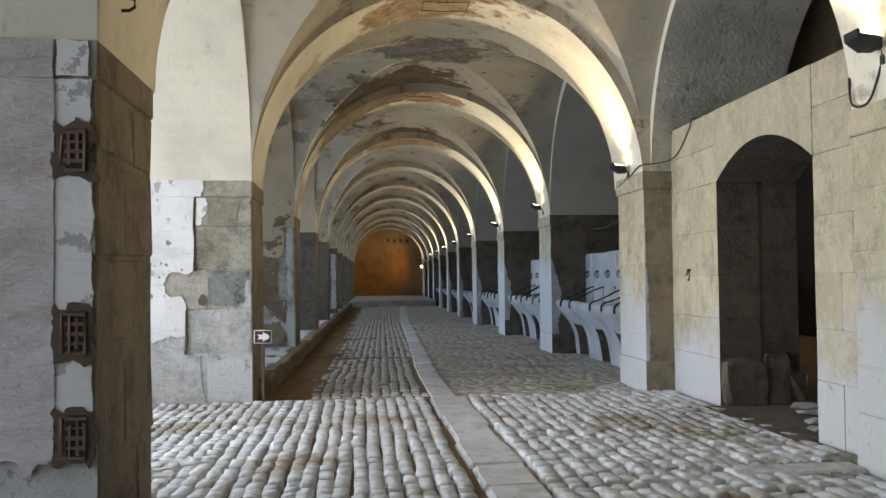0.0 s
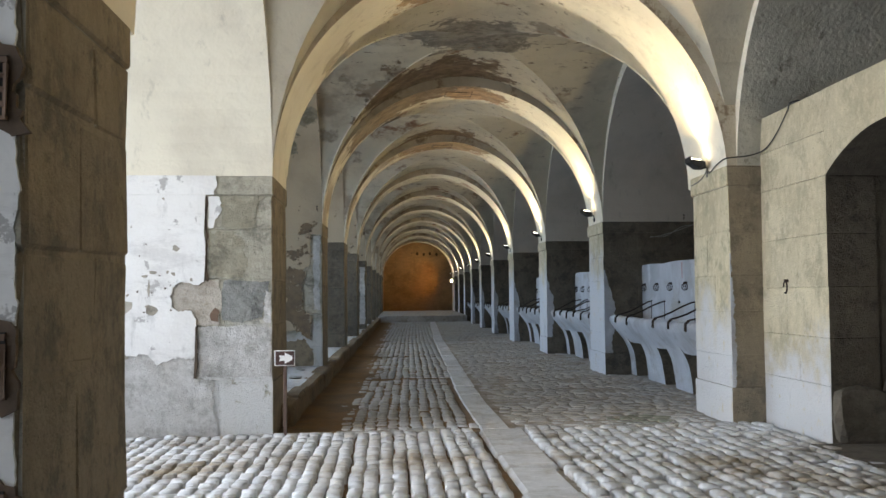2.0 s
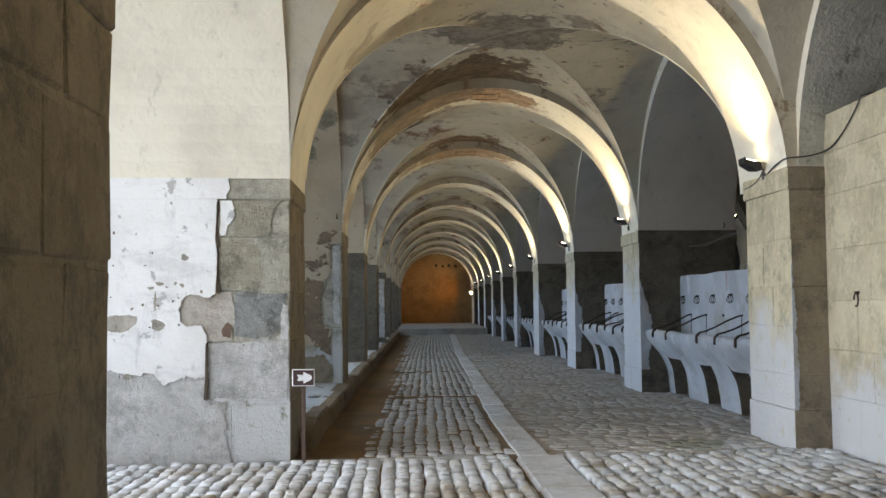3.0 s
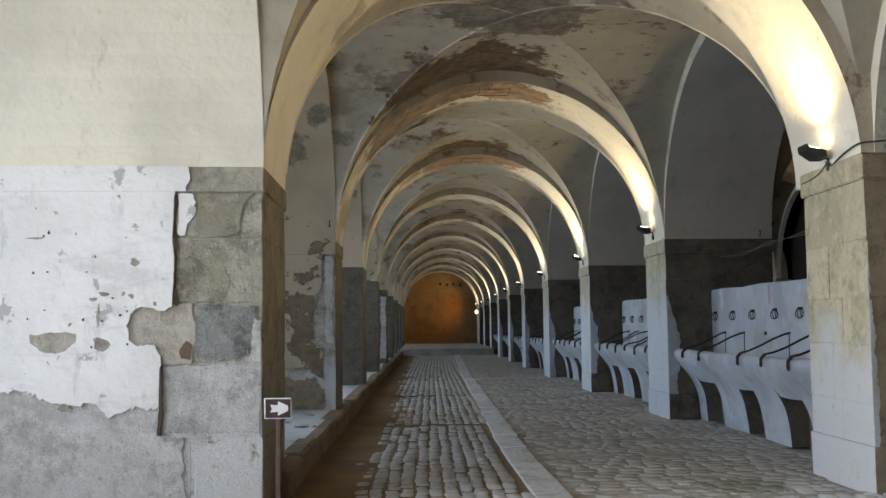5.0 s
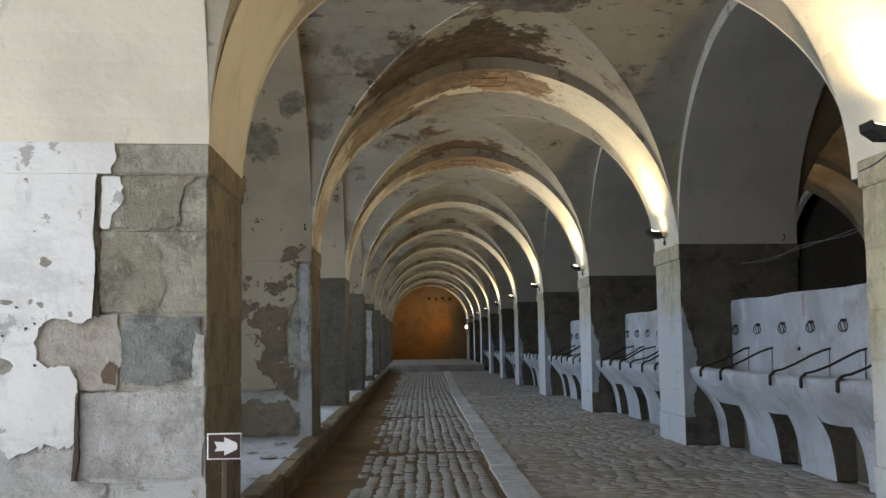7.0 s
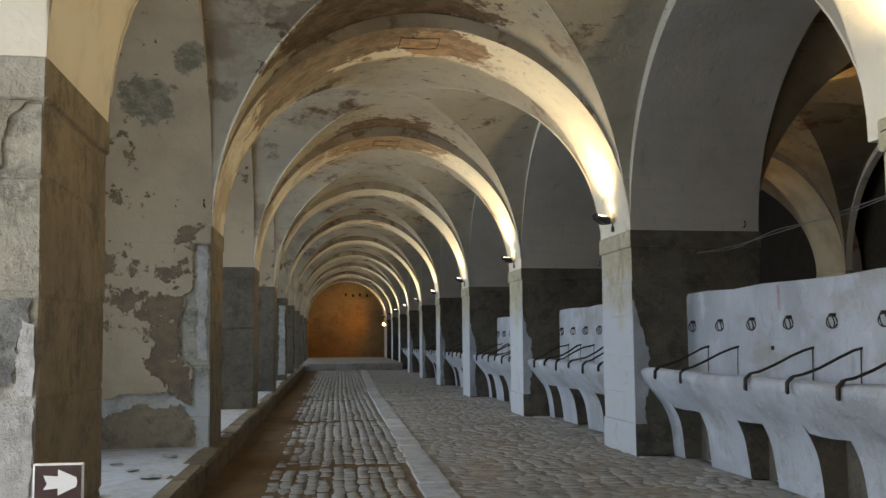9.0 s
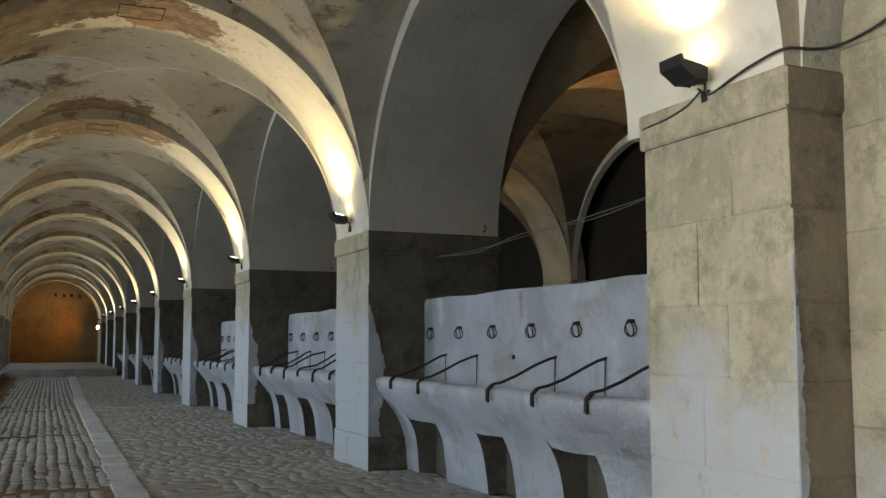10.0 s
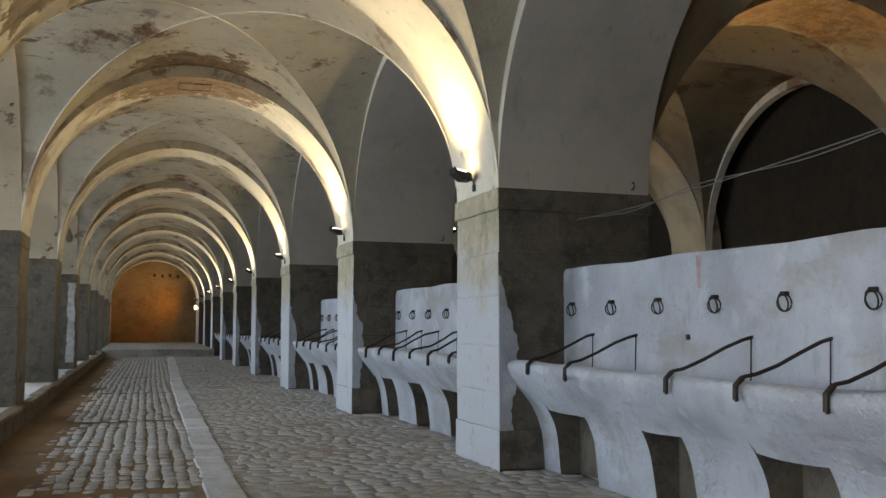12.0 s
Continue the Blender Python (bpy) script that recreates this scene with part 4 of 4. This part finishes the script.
def flood_lamp(lens):
    f = thing("flood_lamp", "small black floodlight aimed up the arch", "floodlight", group="floodlights of the arcade")
    h = part("housing", prism([(-0.16, 0.06), (-0.165, 0.12), (-0.15, 0.122), (-0.14, 0.095), (-0.02, 0.075), (0.02, 0.06), (0.015, 0.0), (-0.06, -0.01)], "y", -0.10, 0.10), M_BLACK, f)
    part("lens", prism([(-0.135, 0.097), (-0.03, 0.079), (-0.03, 0.083), (-0.135, 0.101)], "y", -0.085, 0.085), lens, h, "glowing lens")
    for k in range(5):
        part("fin", boxed(-0.05, 0.03, -0.08 + k * 0.038, -0.072 + k * 0.038, -0.012, 0.03), M_BLACK, h)
    part("bracket", tube([(-0.02, 0.105, 0.04), (0.05, 0.105, 0.02), (0.07, 0.0, 0.0), (0.07, 0.0, -0.06), (0.10, 0.0, -0.06)], 0.010, 6), M_BLACK, f)
    part("junction_box", boxed(0.06, 0.10, -0.03, 0.03, -0.11, -0.04, bevel=0.006), M_BLACK, f)
    return f


flood = flood_lamp(M_LED)
lamps_at = [(XR - 0.09 - (PROUD if i == 1 else 0.0), (a + b) / 2 + (0.20 if i == 0 else 0.0 if i == 1 else 0.05)) for i, (a, b) in enumerate(PIERS_R[1:])]
for k, (x, y) in enumerate(lamps_at):
    m = spot_at(x, y, (3.06, 2.875)[k] if k < 2 else 2.87)
    if k == 0:
        flood.matrix_world = m
    else:
        copy_thing(flood, m)
    spot = new("flood_beam", bpy.data.lights.new("flood_beam", "SPOT"))
    spot.data.energy, spot.data.color, spot.data.spot_size, spot.data.spot_blend, spot.data.shadow_soft_size = FLOOD * (1.0 if k < 4 else 0.6), (1.0, 0.76, 0.39), radians(165), 0.7, 0.04
    spot.matrix_world = look((drift(x - 0.09, y), sk(XR, y), m.translation.z + 0.20), (drift(x - 1.8, y), sk(XR, y), 5.1))
for k in (2, 3, 4):
    y = sum(PIERS[k]) / 2
    f = copy_thing(flood, spot_at(XB + 0.09, y, 2.92) @ pose(0, 0, 0, 0, 0, 180))
    spot = new("flood_beam", bpy.data.lights.new("flood_beam", "SPOT"))
    spot.data.energy, spot.data.color, spot.data.spot_size, spot.data.spot_blend, spot.data.shadow_soft_size = FLOOD * 1.3, (1.0, 0.70, 0.36), radians(135), 0.9, 0.04
    spot.matrix_world = look((XB + 0.18, sk(XB, y), 3.14), (XB + 0.7, sk(XB, y), 5.0))
end_lamp = flood_lamp(M_LED_AMBER)
tagged(end_lamp, "small lit lamp at the amber end wall", "floodlight")
end_lamp.matrix_world = spot_at(XR - 0.095, PIERS[-1][0] + 0.15, 2.40) @ pose(0, 0, 0, 80, 0, 0)
amber = new("amber_beam", bpy.data.lights.new("amber_beam", "SPOT"))
amber.data.energy, amber.data.color, amber.data.spot_size, amber.data.spot_blend = AMBER, (1.0, 0.34, 0.018), radians(120), 0.9
amber.matrix_world = look((drift(XR - 0.5, END_Y - 1.6), sk(XR, END_Y - 1.6), 2.9), (-1.2, END_Y + 0.5, 2.4))

# ---------------------------------------------------------------- small things


def arrow_sign():
    s = thing("direction_sign", "brown sign with white arrow on a thin post", "sign", pose(-1.50, 12.58, 0))
    part("post", boxed(-0.018, 0.018, -0.012, 0.012, -0.05, 0.86, bevel=0.004), M_POST, s)
    p = part("plate", boxed(-0.105, 0.105, -0.03, -0.016, 0.725, 0.885, bevel=0.004), M_SIGNW, s, "white-rimmed plate")
    part("field", boxed(-0.096, 0.096, -0.033, -0.031, 0.734, 0.876), M_SIGN, p, "dark brown field")
    arrow = [(-0.06, 0.775), (-0.045, 0.80), (-0.06, 0.835), (0.0, 0.83), (0.0, 0.86), (0.075, 0.825), (0.08, 0.805), (0.075, 0.785), (0.0, 0.75), (0.0, 0.78)]
    part("arrow", prism(arrow, "y", -0.0365, -0.0335), M_SIGNW, p, "white arrow")
    return s


arrow_sign()


def cable(name, pts, r, material, label, n=8):
    fine = []
    p = [Vector(q) for q in pts]
    q = [p[0], *p, p[-1]]
    for a, b, c, d in zip(q, q[1:], q[2:], q[3:]):
        for k in range(n):
            t = k / n
            fine.append(0.5 * (2 * b + (c - a) * t + (2 * a - 5 * b + 4 * c - d) * t * t + (3 * b - a - 3 * c + d) * t ** 3))
    fine.append(p[-1])
    return tagged(link(name, tube(fine, r, 6), material, True), label, "cable")


def at(x, y, z):
    return (drift(x, y), sk(x, y), z)


F = XR - PROUD - 0.012
c1 = 13.42
P2 = PIERS_R[2][0]
cable("power_cable", [at(F, c1 + 0.02, 2.86), at(F - 0.01, c1 - 0.10, 2.80), at(F - 0.01, c1 - 0.28, 2.84), at(F - 0.02, P2 + 0.22, 2.87), at(F, P2 - 0.005, 2.90), at(XR + 0.08, P2 - 0.02, 2.92), at(IX0 - 0.02, P2 - 0.05, 2.96), at(IX0 - 0.02, 12.40, 3.00),
                      at(IX0 - 0.02, 12.12, 3.12), at(IX0 - 0.02, 11.88, 3.27), at(IX0 - 0.01, 11.78, 3.345), at(IX0 + 0.2, 11.7, 3.36)], 0.008, M_CABLE, "black power cable drooping from the floodlight")
cable("power_cable", [at(F - 0.01, c1 - 0.02, 2.84), at(F - 0.015, c1 + 0.10, 2.78), at(F - 0.015, c1 + 0.3, 2.745), at(F - 0.01, c1 + 0.5, 2.735), at(F - 0.01, PIERS_R[2][1] - 0.02, 2.73)], 0.007, M_CABLE, "black cable along the impost")
for k, (dx, dz) in enumerate(((0.0, 0.0), (0.02, 0.025))):
    cable("overhead_cable", [at(4.25 + dx, PIERS[3][0] + 0.02, 2.43 + dz), at(4.2 + dx, 18.6, 2.41 - dz), at(4.1 - dx, 17.2, 2.42 + dz), at(4.0 + dx, 15.8, 2.45 - dz), at(3.95, PIERS[2][1] - 0.02, 2.52 + dz)],
          0.0038, M_PALE, "pale twisted cable strung between two piers")
F = XR - 0.012
cable("power_cable", [at(F, 6.9, 2.95), at(F - 0.02, 7.05, 2.72), at(F - 0.02, 7.3, 2.74), at(F - 0.01, 7.36, 2.95)], 0.010, M_CABLE, "black cable looped under the floodlight")

# a ring and hooks in the walls
ring = thing("tether_ring", "rusty iron ring hanging on the infill wall", "ring", spot_at(IX0 - 0.01, 12.02, 1.48))
part("loop", tube([(-0.02, 0.045 * math.cos(a), 0.06 * math.sin(a)) for a in [2 * math.pi * i / 16 for i in range(14)]], 0.009, 6), M_IRON, ring)
part("staple", boxed(-0.03, 0.02, -0.015, 0.015, 0.05, 0.08), M_IRON, ring)


def wall_hook(x, y, z, turn=0):
    h = thing("wall_hook", "rusted iron hook driven into the masonry", "hook", spot_at(x, y, z) @ pose(0, 0, 0, 0, 0, turn), "iron hooks in the walls")
    part("shank", tube([(-0.03, 0, 0), (0.06, 0, 0.0), (0.09, 0, 0.02), (0.09, 0, 0.06), (0.06, 0, 0.07)], 0.010, 6), M_IRON, h)


wall_hook(XL, 6.0, 2.98)
for i in (3, 4, 5):
    wall_hook(XB - 0.2, PIERS[i][0] - 0.06, 2.76, -90)
wall_hook(-1.72, E2 - 0.06, 2.92, -90)


def crown_wires(y, s):
    """Rusty reinforcement that shows in a rectangle where the crown's plaster fell."""
    w = thing("exposed_rods", "rusty rods exposed under the crown of an arch", "rods", spot_at(XC - 0.05, y, SPRING + BAND - 0.035), "exposed rods of the arch crowns")
    a, b = 0.30 * s, 0.22
    for p, q in (((-a, -b, 0), (a, -b, 0)), ((-a, b, 0), (a, b, 0)), ((-a, -b, 0), (-a, b, 0)), ((a, -b, 0), (a, b, 0))):
        part("rod", tube([p, ((p[0] + q[0]) / 2, (p[1] + q[1]) / 2, -0.008), q], 0.006, 5), M_IRON, w)
    for k in (-0.1, 0.0, 0.08):
        part("stub", tube([(k, -b, 0), (k + 0.01, -b - 0.09, -0.02)], 0.007, 5), M_IRON, w)


for i in (2, 3, 4):
    crown_wires(sum(PIERS[i]) / 2 - 0.1, 1.0 if i == 2 else 0.8)

# putlog holes in the end wall and a red mark on the first manger
holes = thing("putlog_holes", "row of dark square holes under the amber wall's crown", "holes", spot_at(XC, END_Y, 0), kind="structure")
# Holes are solid near-black blocks; the shade inside is their colour.
for k in range(7):
    part("hole", boxed(-1.4 + 0.46 * k - 0.07, -1.4 + 0.46 * k + 0.07, -0.012, 0.05, 4.28 + 0.05 * (k % 2), 4.45 + 0.05 * (k % 2), jitter=0.02), M_HOLE, holes)
mark = ragged([(17.24, 1.66, 1), (17.29, 1.66, 1), (17.30, 1.80, 1), (17.31, 1.91, 1), (17.23, 1.91, 1), (17.25, 1.78, 1)], 0.02, 0.008, 3.0)
tagged(link("paint_mark", prism([(sk(BACK_X, a), b) for a, b in mark], "x", BACK_X - 0.003, BACK_X + 0.002), M_RED), "faded red paint mark on the manger wall", "mark")


def rubble(x, y, z, s, k):
    bm = bmesh.new()
    bmesh.ops.create_icosphere(bm, subdivisions=1, radius=s)
    for v in bm.verts:
        v.co = Vector((v.co.x * 1.4, v.co.y, v.co.z * 0.22)) + 0.28 * s * noise.noise_vector(v.co * 9 + Vector((k, k, 0)))
    o = tagged(link("stone_chip", bm, M_SLAB), "broken stone chip lying on the worn ledge", "stone", "stone chips")
    o.matrix_world = spot_at(x, y, z + 0.12 * s) @ pose(0, 0, 0, 0, 0, 50 * k)


for k in range(7):
    rubble(-1.75 - 0.22 * (k % 3) - 0.03 * k, 15.6 + 0.55 * k, 0.24, 0.05 + 0.012 * (k % 4), k)
for k, (x, z, sx, sz) in enumerate(((IX0 + 0.28, 0.27, 0.26, 0.27), (IX0 + 0.66, 0.30, 0.17, 0.30), (IX0 + 0.88, 0.20, 0.12, 0.20))):
    bm = bmesh.new()
    bmesh.ops.create_icosphere(bm, subdivisions=2, radius=1.0)
    for v in bm.verts:
        q = [math.copysign(abs(c) ** 0.35, c) for c in v.co]
        v.co = Vector((q[0] * sx, q[1] * 0.10, q[2] * sz)) + 0.05 * noise.noise_vector(v.co * 2.3 + Vector((k, 0, k)))
        v.co.z = max(v.co.z, -z + 0.03)
    # Brown rather than pale: the doorway's shade is put into these stones' colour.
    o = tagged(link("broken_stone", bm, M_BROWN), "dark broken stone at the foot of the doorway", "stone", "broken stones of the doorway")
    o.matrix_world = spot_at(x, DY1 - 0.02, z)
for k in range(4):
    rubble(IX0 + 0.25 + 0.2 * k, 9.1 + 0.5 * k, 0.035, 0.12 + 0.02 * k, 11 + k)

# plaster ridges along the groins
for i, (y0, y1) in enumerate(BAYS[2:6]):
    for sx in (1, -1):
        pts = []
        for k in range(41):
            t = math.pi * (k / 40 - 0.5) * 0.96
            x, y = XC + sx * (XR - XL) / 2 * math.sin(t), (y0 + y1) / 2 + (y1 - y0) / 2 * math.sin(t)
            pts.append(at(x, y, SPRING + WEB * math.cos(t) + 0.006 + 0.006 * noise.noise(Vector((x * 3, y * 3, i)))))
        part("groin_ridge", tube(pts, 0.014, 6), M_VAULT, nave)

# large flat stones patched into the cobbles
for k, (x, y, a, b) in enumerate(((-1.95, 9.55, 0.30, 0.16), (-2.15, 9.05, 0.26, 0.15), (-1.85, 8.55, 0.34, 0.17), (-2.45, 8.2, 0.3, 0.15), (-1.95, 8.1, 0.25, 0.13), (2.9, 7.35, 0.5, 0.12), (2.0, 7.2, 0.4, 0.10))):
    bm = boxed(-a, a, -b, b, -0.1, 0.034 + 0.004 * (k % 3), bevel=0.03, jitter=0.025)
    o = tagged(link("flat_stone", bm, M_SLABW), "large flat worn stone set among cobbles", "stone", "flat stones")
    o.matrix_world = spot_at(x, y, 0) @ pose(0, 0, 0, 0, 0, 12 + 17 * (k % 4) if k < 5 else 3)

# ---------------------------------------------------------------- cobbles


def stone_rings(w, d, h, seed):
    """Three rings of a rounded cobble and its top."""
    rng = random.Random(seed)
    vs, fs = [], []
    for k, (s, z) in enumerate(((1.0, -0.06), (0.97, h * 0.35), (0.84, h * 0.86))):
        for i in range(8):
            cx, cy = ((1.0, 0.74), (0.70, 1.0))[i % 2] if i % 4 < 2 else ((0.70, 1.0), (1.0, 0.74))[i % 2]
            cx, cy = (cx if i in (0, 1, 6, 7) else -cx), (cy if i < 4 else -cy)
            vs.append((w / 2 * s * cx * rng.uniform(0.92, 1.03), d / 2 * s * cy * rng.uniform(0.92, 1.03), z + (rng.uniform(-0.004, 0.004) if k else 0)))
    vs.append((0, 0, h + rng.uniform(-0.003, 0.004)))
    for k in (0, 1):
        for i in range(8):
            j = (i + 1) % 8
            fs.append((8 * k + i, 8 * k + j, 8 * k + 8 + j, 8 * k + 8 + i))
    for i in range(8):
        fs.append((16 + i, 16 + (i + 1) % 8, 24))
    return vs, fs


GUT = 0.018


def gutter_x(y):
    return 0.70 + GUT * max(0.0, y - 16.0)


paving = thing("pavement", "worn grey cobbles set in long rows along the nave", "cobbles", kind="structure")
SHAPES = [stone_rings(1.0, 1.0, 0.032, 100 + k) for k in range(16)]
single = []
for k in range(16):
    me = bpy.data.meshes.new("cobble")
    me.from_pydata([(x * 0.114, y * 0.18, z) for x, y, z in SHAPES[k][0]], [], SHAPES[k][1])
    me.shade_smooth()
    me.materials.append(M_COBBLE)
    single.append(me)
verts, faces = [], []
rng = random.Random(7)
loose = 0


def lay(x, y, w, d, turn, lift):
    vs, fs = SHAPES[rng.randrange(16)]
    n, c, s = len(verts), math.cos(turn), math.sin(turn)
    for px, py, pz in vs:
        a, b = px * w, py * d
        verts.append((x + c * a - s * b, y + s * a + c * b, pz + lift))
    faces.extend([tuple(n + i for i in f) for f in fs])


def field(x0, x1, y0, y1, w, d, slant, keep=None, sink=None):
    """Rows of cobbles that run along the nave; slant shifts each row with y."""
    global loose
    rows = int((x1 - x0) / w)
    for r in range(rows):
        y = y0 + rng.random() * d
        while y < y1:
            dd = d * rng.uniform(0.7, 1.35)
            x = x0 + (r + 0.5) * w + slant * (y - y0) + 0.03 * noise.noise(Vector((r * 0.7, y * 0.8, 3.0))) + rng.uniform(-0.009, 0.009)
            if x0 <= x <= x1 and (keep is None or keep(x, y)):
                lift = 0.012 * noise.noise(Vector((x * 1.1, y * 1.1, 0))) + rng.uniform(-0.011, 0.011) - (sink(x, y) if sink else 0)
                px, py = drift(x, y), sk(x, y)
                if loose < 300 and -1.0 < x < 0.45 and 8.0 < y < 12.7 and y0 < 0 and x1 < 1:
                    o = new("cobble", single[rng.randrange(16)])
                    o.parent = paving
                    o.matrix_world = pose(px, py, lift, rng.uniform(-4, 4), rng.uniform(-4, 4), rng.uniform(-6, 6)) @ Matrix.Diagonal((w / 0.122, dd / 0.196, 1.0, 1.0))
                    loose += 1
                else:
                    lay(px, py, w * rng.uniform(0.88, 1.0), dd * rng.uniform(0.88, 0.98), rng.uniform(-0.12, 0.12), lift)
            y += dd


def cross_field(x0, x1, y0, y1, w, d, keep):
    """Courses of flatter setts laid across the nave."""
    y, r = y0, 0
    while y < y1:
        x = x0 + rng.random() * w
        while x < x1:
            ww = w * rng.uniform(0.7, 1.3)
            if keep(x, y):
                yy = y + 0.05 * noise.noise(Vector((x * 0.7, y * 0.5, 2.0))) + 0.03 * (x - x0)
                lift = 0.016 * noise.noise(Vector((x * 1.3, y * 1.3, 4))) + rng.uniform(-0.007, 0.007) - 0.034
                lay(drift(x + ww / 2, yy), sk(x + ww / 2, yy), ww * 0.95, d * rng.uniform(0.86, 0.97), rng.uniform(-0.07, 0.07), lift)
            x += ww
        y += d
        r += 1


SPLIT = 12.75
field(XO, 0.56, -3.9, SPLIT, 0.122, 0.190, 0.0, lambda x, y: not any(a - 0.1 < y < b and x < XL + 0.08 for a, b in PIERS[:2]) and (x < gutter_x(y) - 0.22))
field(0.99, IX0 + 0.05, -3.9, SPLIT, 0.138, 0.205, 0.0, lambda x, y: not any(a - 0.08 < y < b + 0.08 and x > XR - 0.05 for a, b in PIERS_R[:2]))
# Cobbles skipped before each pier: dark earth strips stand in for pier shadows.
field(-1.5, 0.70 + 0.9, SPLIT + 0.22, 57, 0.130, 0.22, 0.010, lambda x, y: x < gutter_x(y) - 0.19 and x > -1.0 + 0.25 * noise.noise(Vector((x, y * 0.5, 8))) and not any(abs(y - a + 0.15 + 0.1 * noise.noise(Vector((x * 2, a, 0)))) < 0.17 for a, b in PIERS[3:]), lambda x, y: 0.027 + max(0.0, min(0.03, (-0.72 - x + 0.25 * noise.noise(Vector((x, y * 0.6, 5)))) * 0.09)))
cross_field(0.88, XR + 0.45, SPLIT + 0.22, 57, 0.21, 0.19, lambda x, y: x > gutter_x(y) + 0.14 and not any(a - 0.08 < y < b + 0.08 and x > XR - 0.06 for a, b in PIERS_R))
me = bpy.data.meshes.new("cobble_field")
me.from_pydata(verts, [], faces)
me.shade_smooth()
me.materials.append(M_COBBLE)
cobble_field = new("cobble_field", me)
cobble_field.parent = paving
tagged(cobble_field, "rounded grey cobbles with earth-filled joints", kind="stuff")

# gutter slabs
gutter = thing("gutter", "long pale stone slabs of a shallow central gutter", "gutter", kind="structure")
y = SPLIT + 0.1
while y < 56.5:
    n = y + rng.uniform(0.9, 1.5)
    bm = boxed(gutter_x(y) - 0.155, gutter_x(y) + 0.155, y + 0.008, n - 0.008, -0.2, 0.012 + rng.uniform(-0.008, 0.006), bevel=0.012, jitter=0.006)
    part("slab", skewed(bm), M_SLABW, gutter)
    y = n
y = -3.9
while y < SPLIT:
    n = min(y + rng.uniform(0.7, 1.2), SPLIT + 0.08)
    w = rng.uniform(0.195, 0.225)
    bm = boxed(0.74 - w, 0.76 + w, y + 0.01, n - 0.01, -0.2, 0.010 + rng.uniform(-0.006, 0.006), bevel=0.03, jitter=0.014)
    part("slab", skewed(bm), M_SLABW, gutter)
    y = n
x = XL - 0.05
while x < XR + 0.1:
    n = x + rng.uniform(0.5, 0.9)
    if not (0.2 < x + 0.3 < 1.0):
        part("cross_slab", skewed(boxed(x + 0.006, n - 0.006, SPLIT + 0.02, SPLIT + 0.20, -0.2, 0.015 + rng.uniform(-0.01, 0.008), bevel=0.02, jitter=0.006)), M_SLAB, gutter)
    x = n
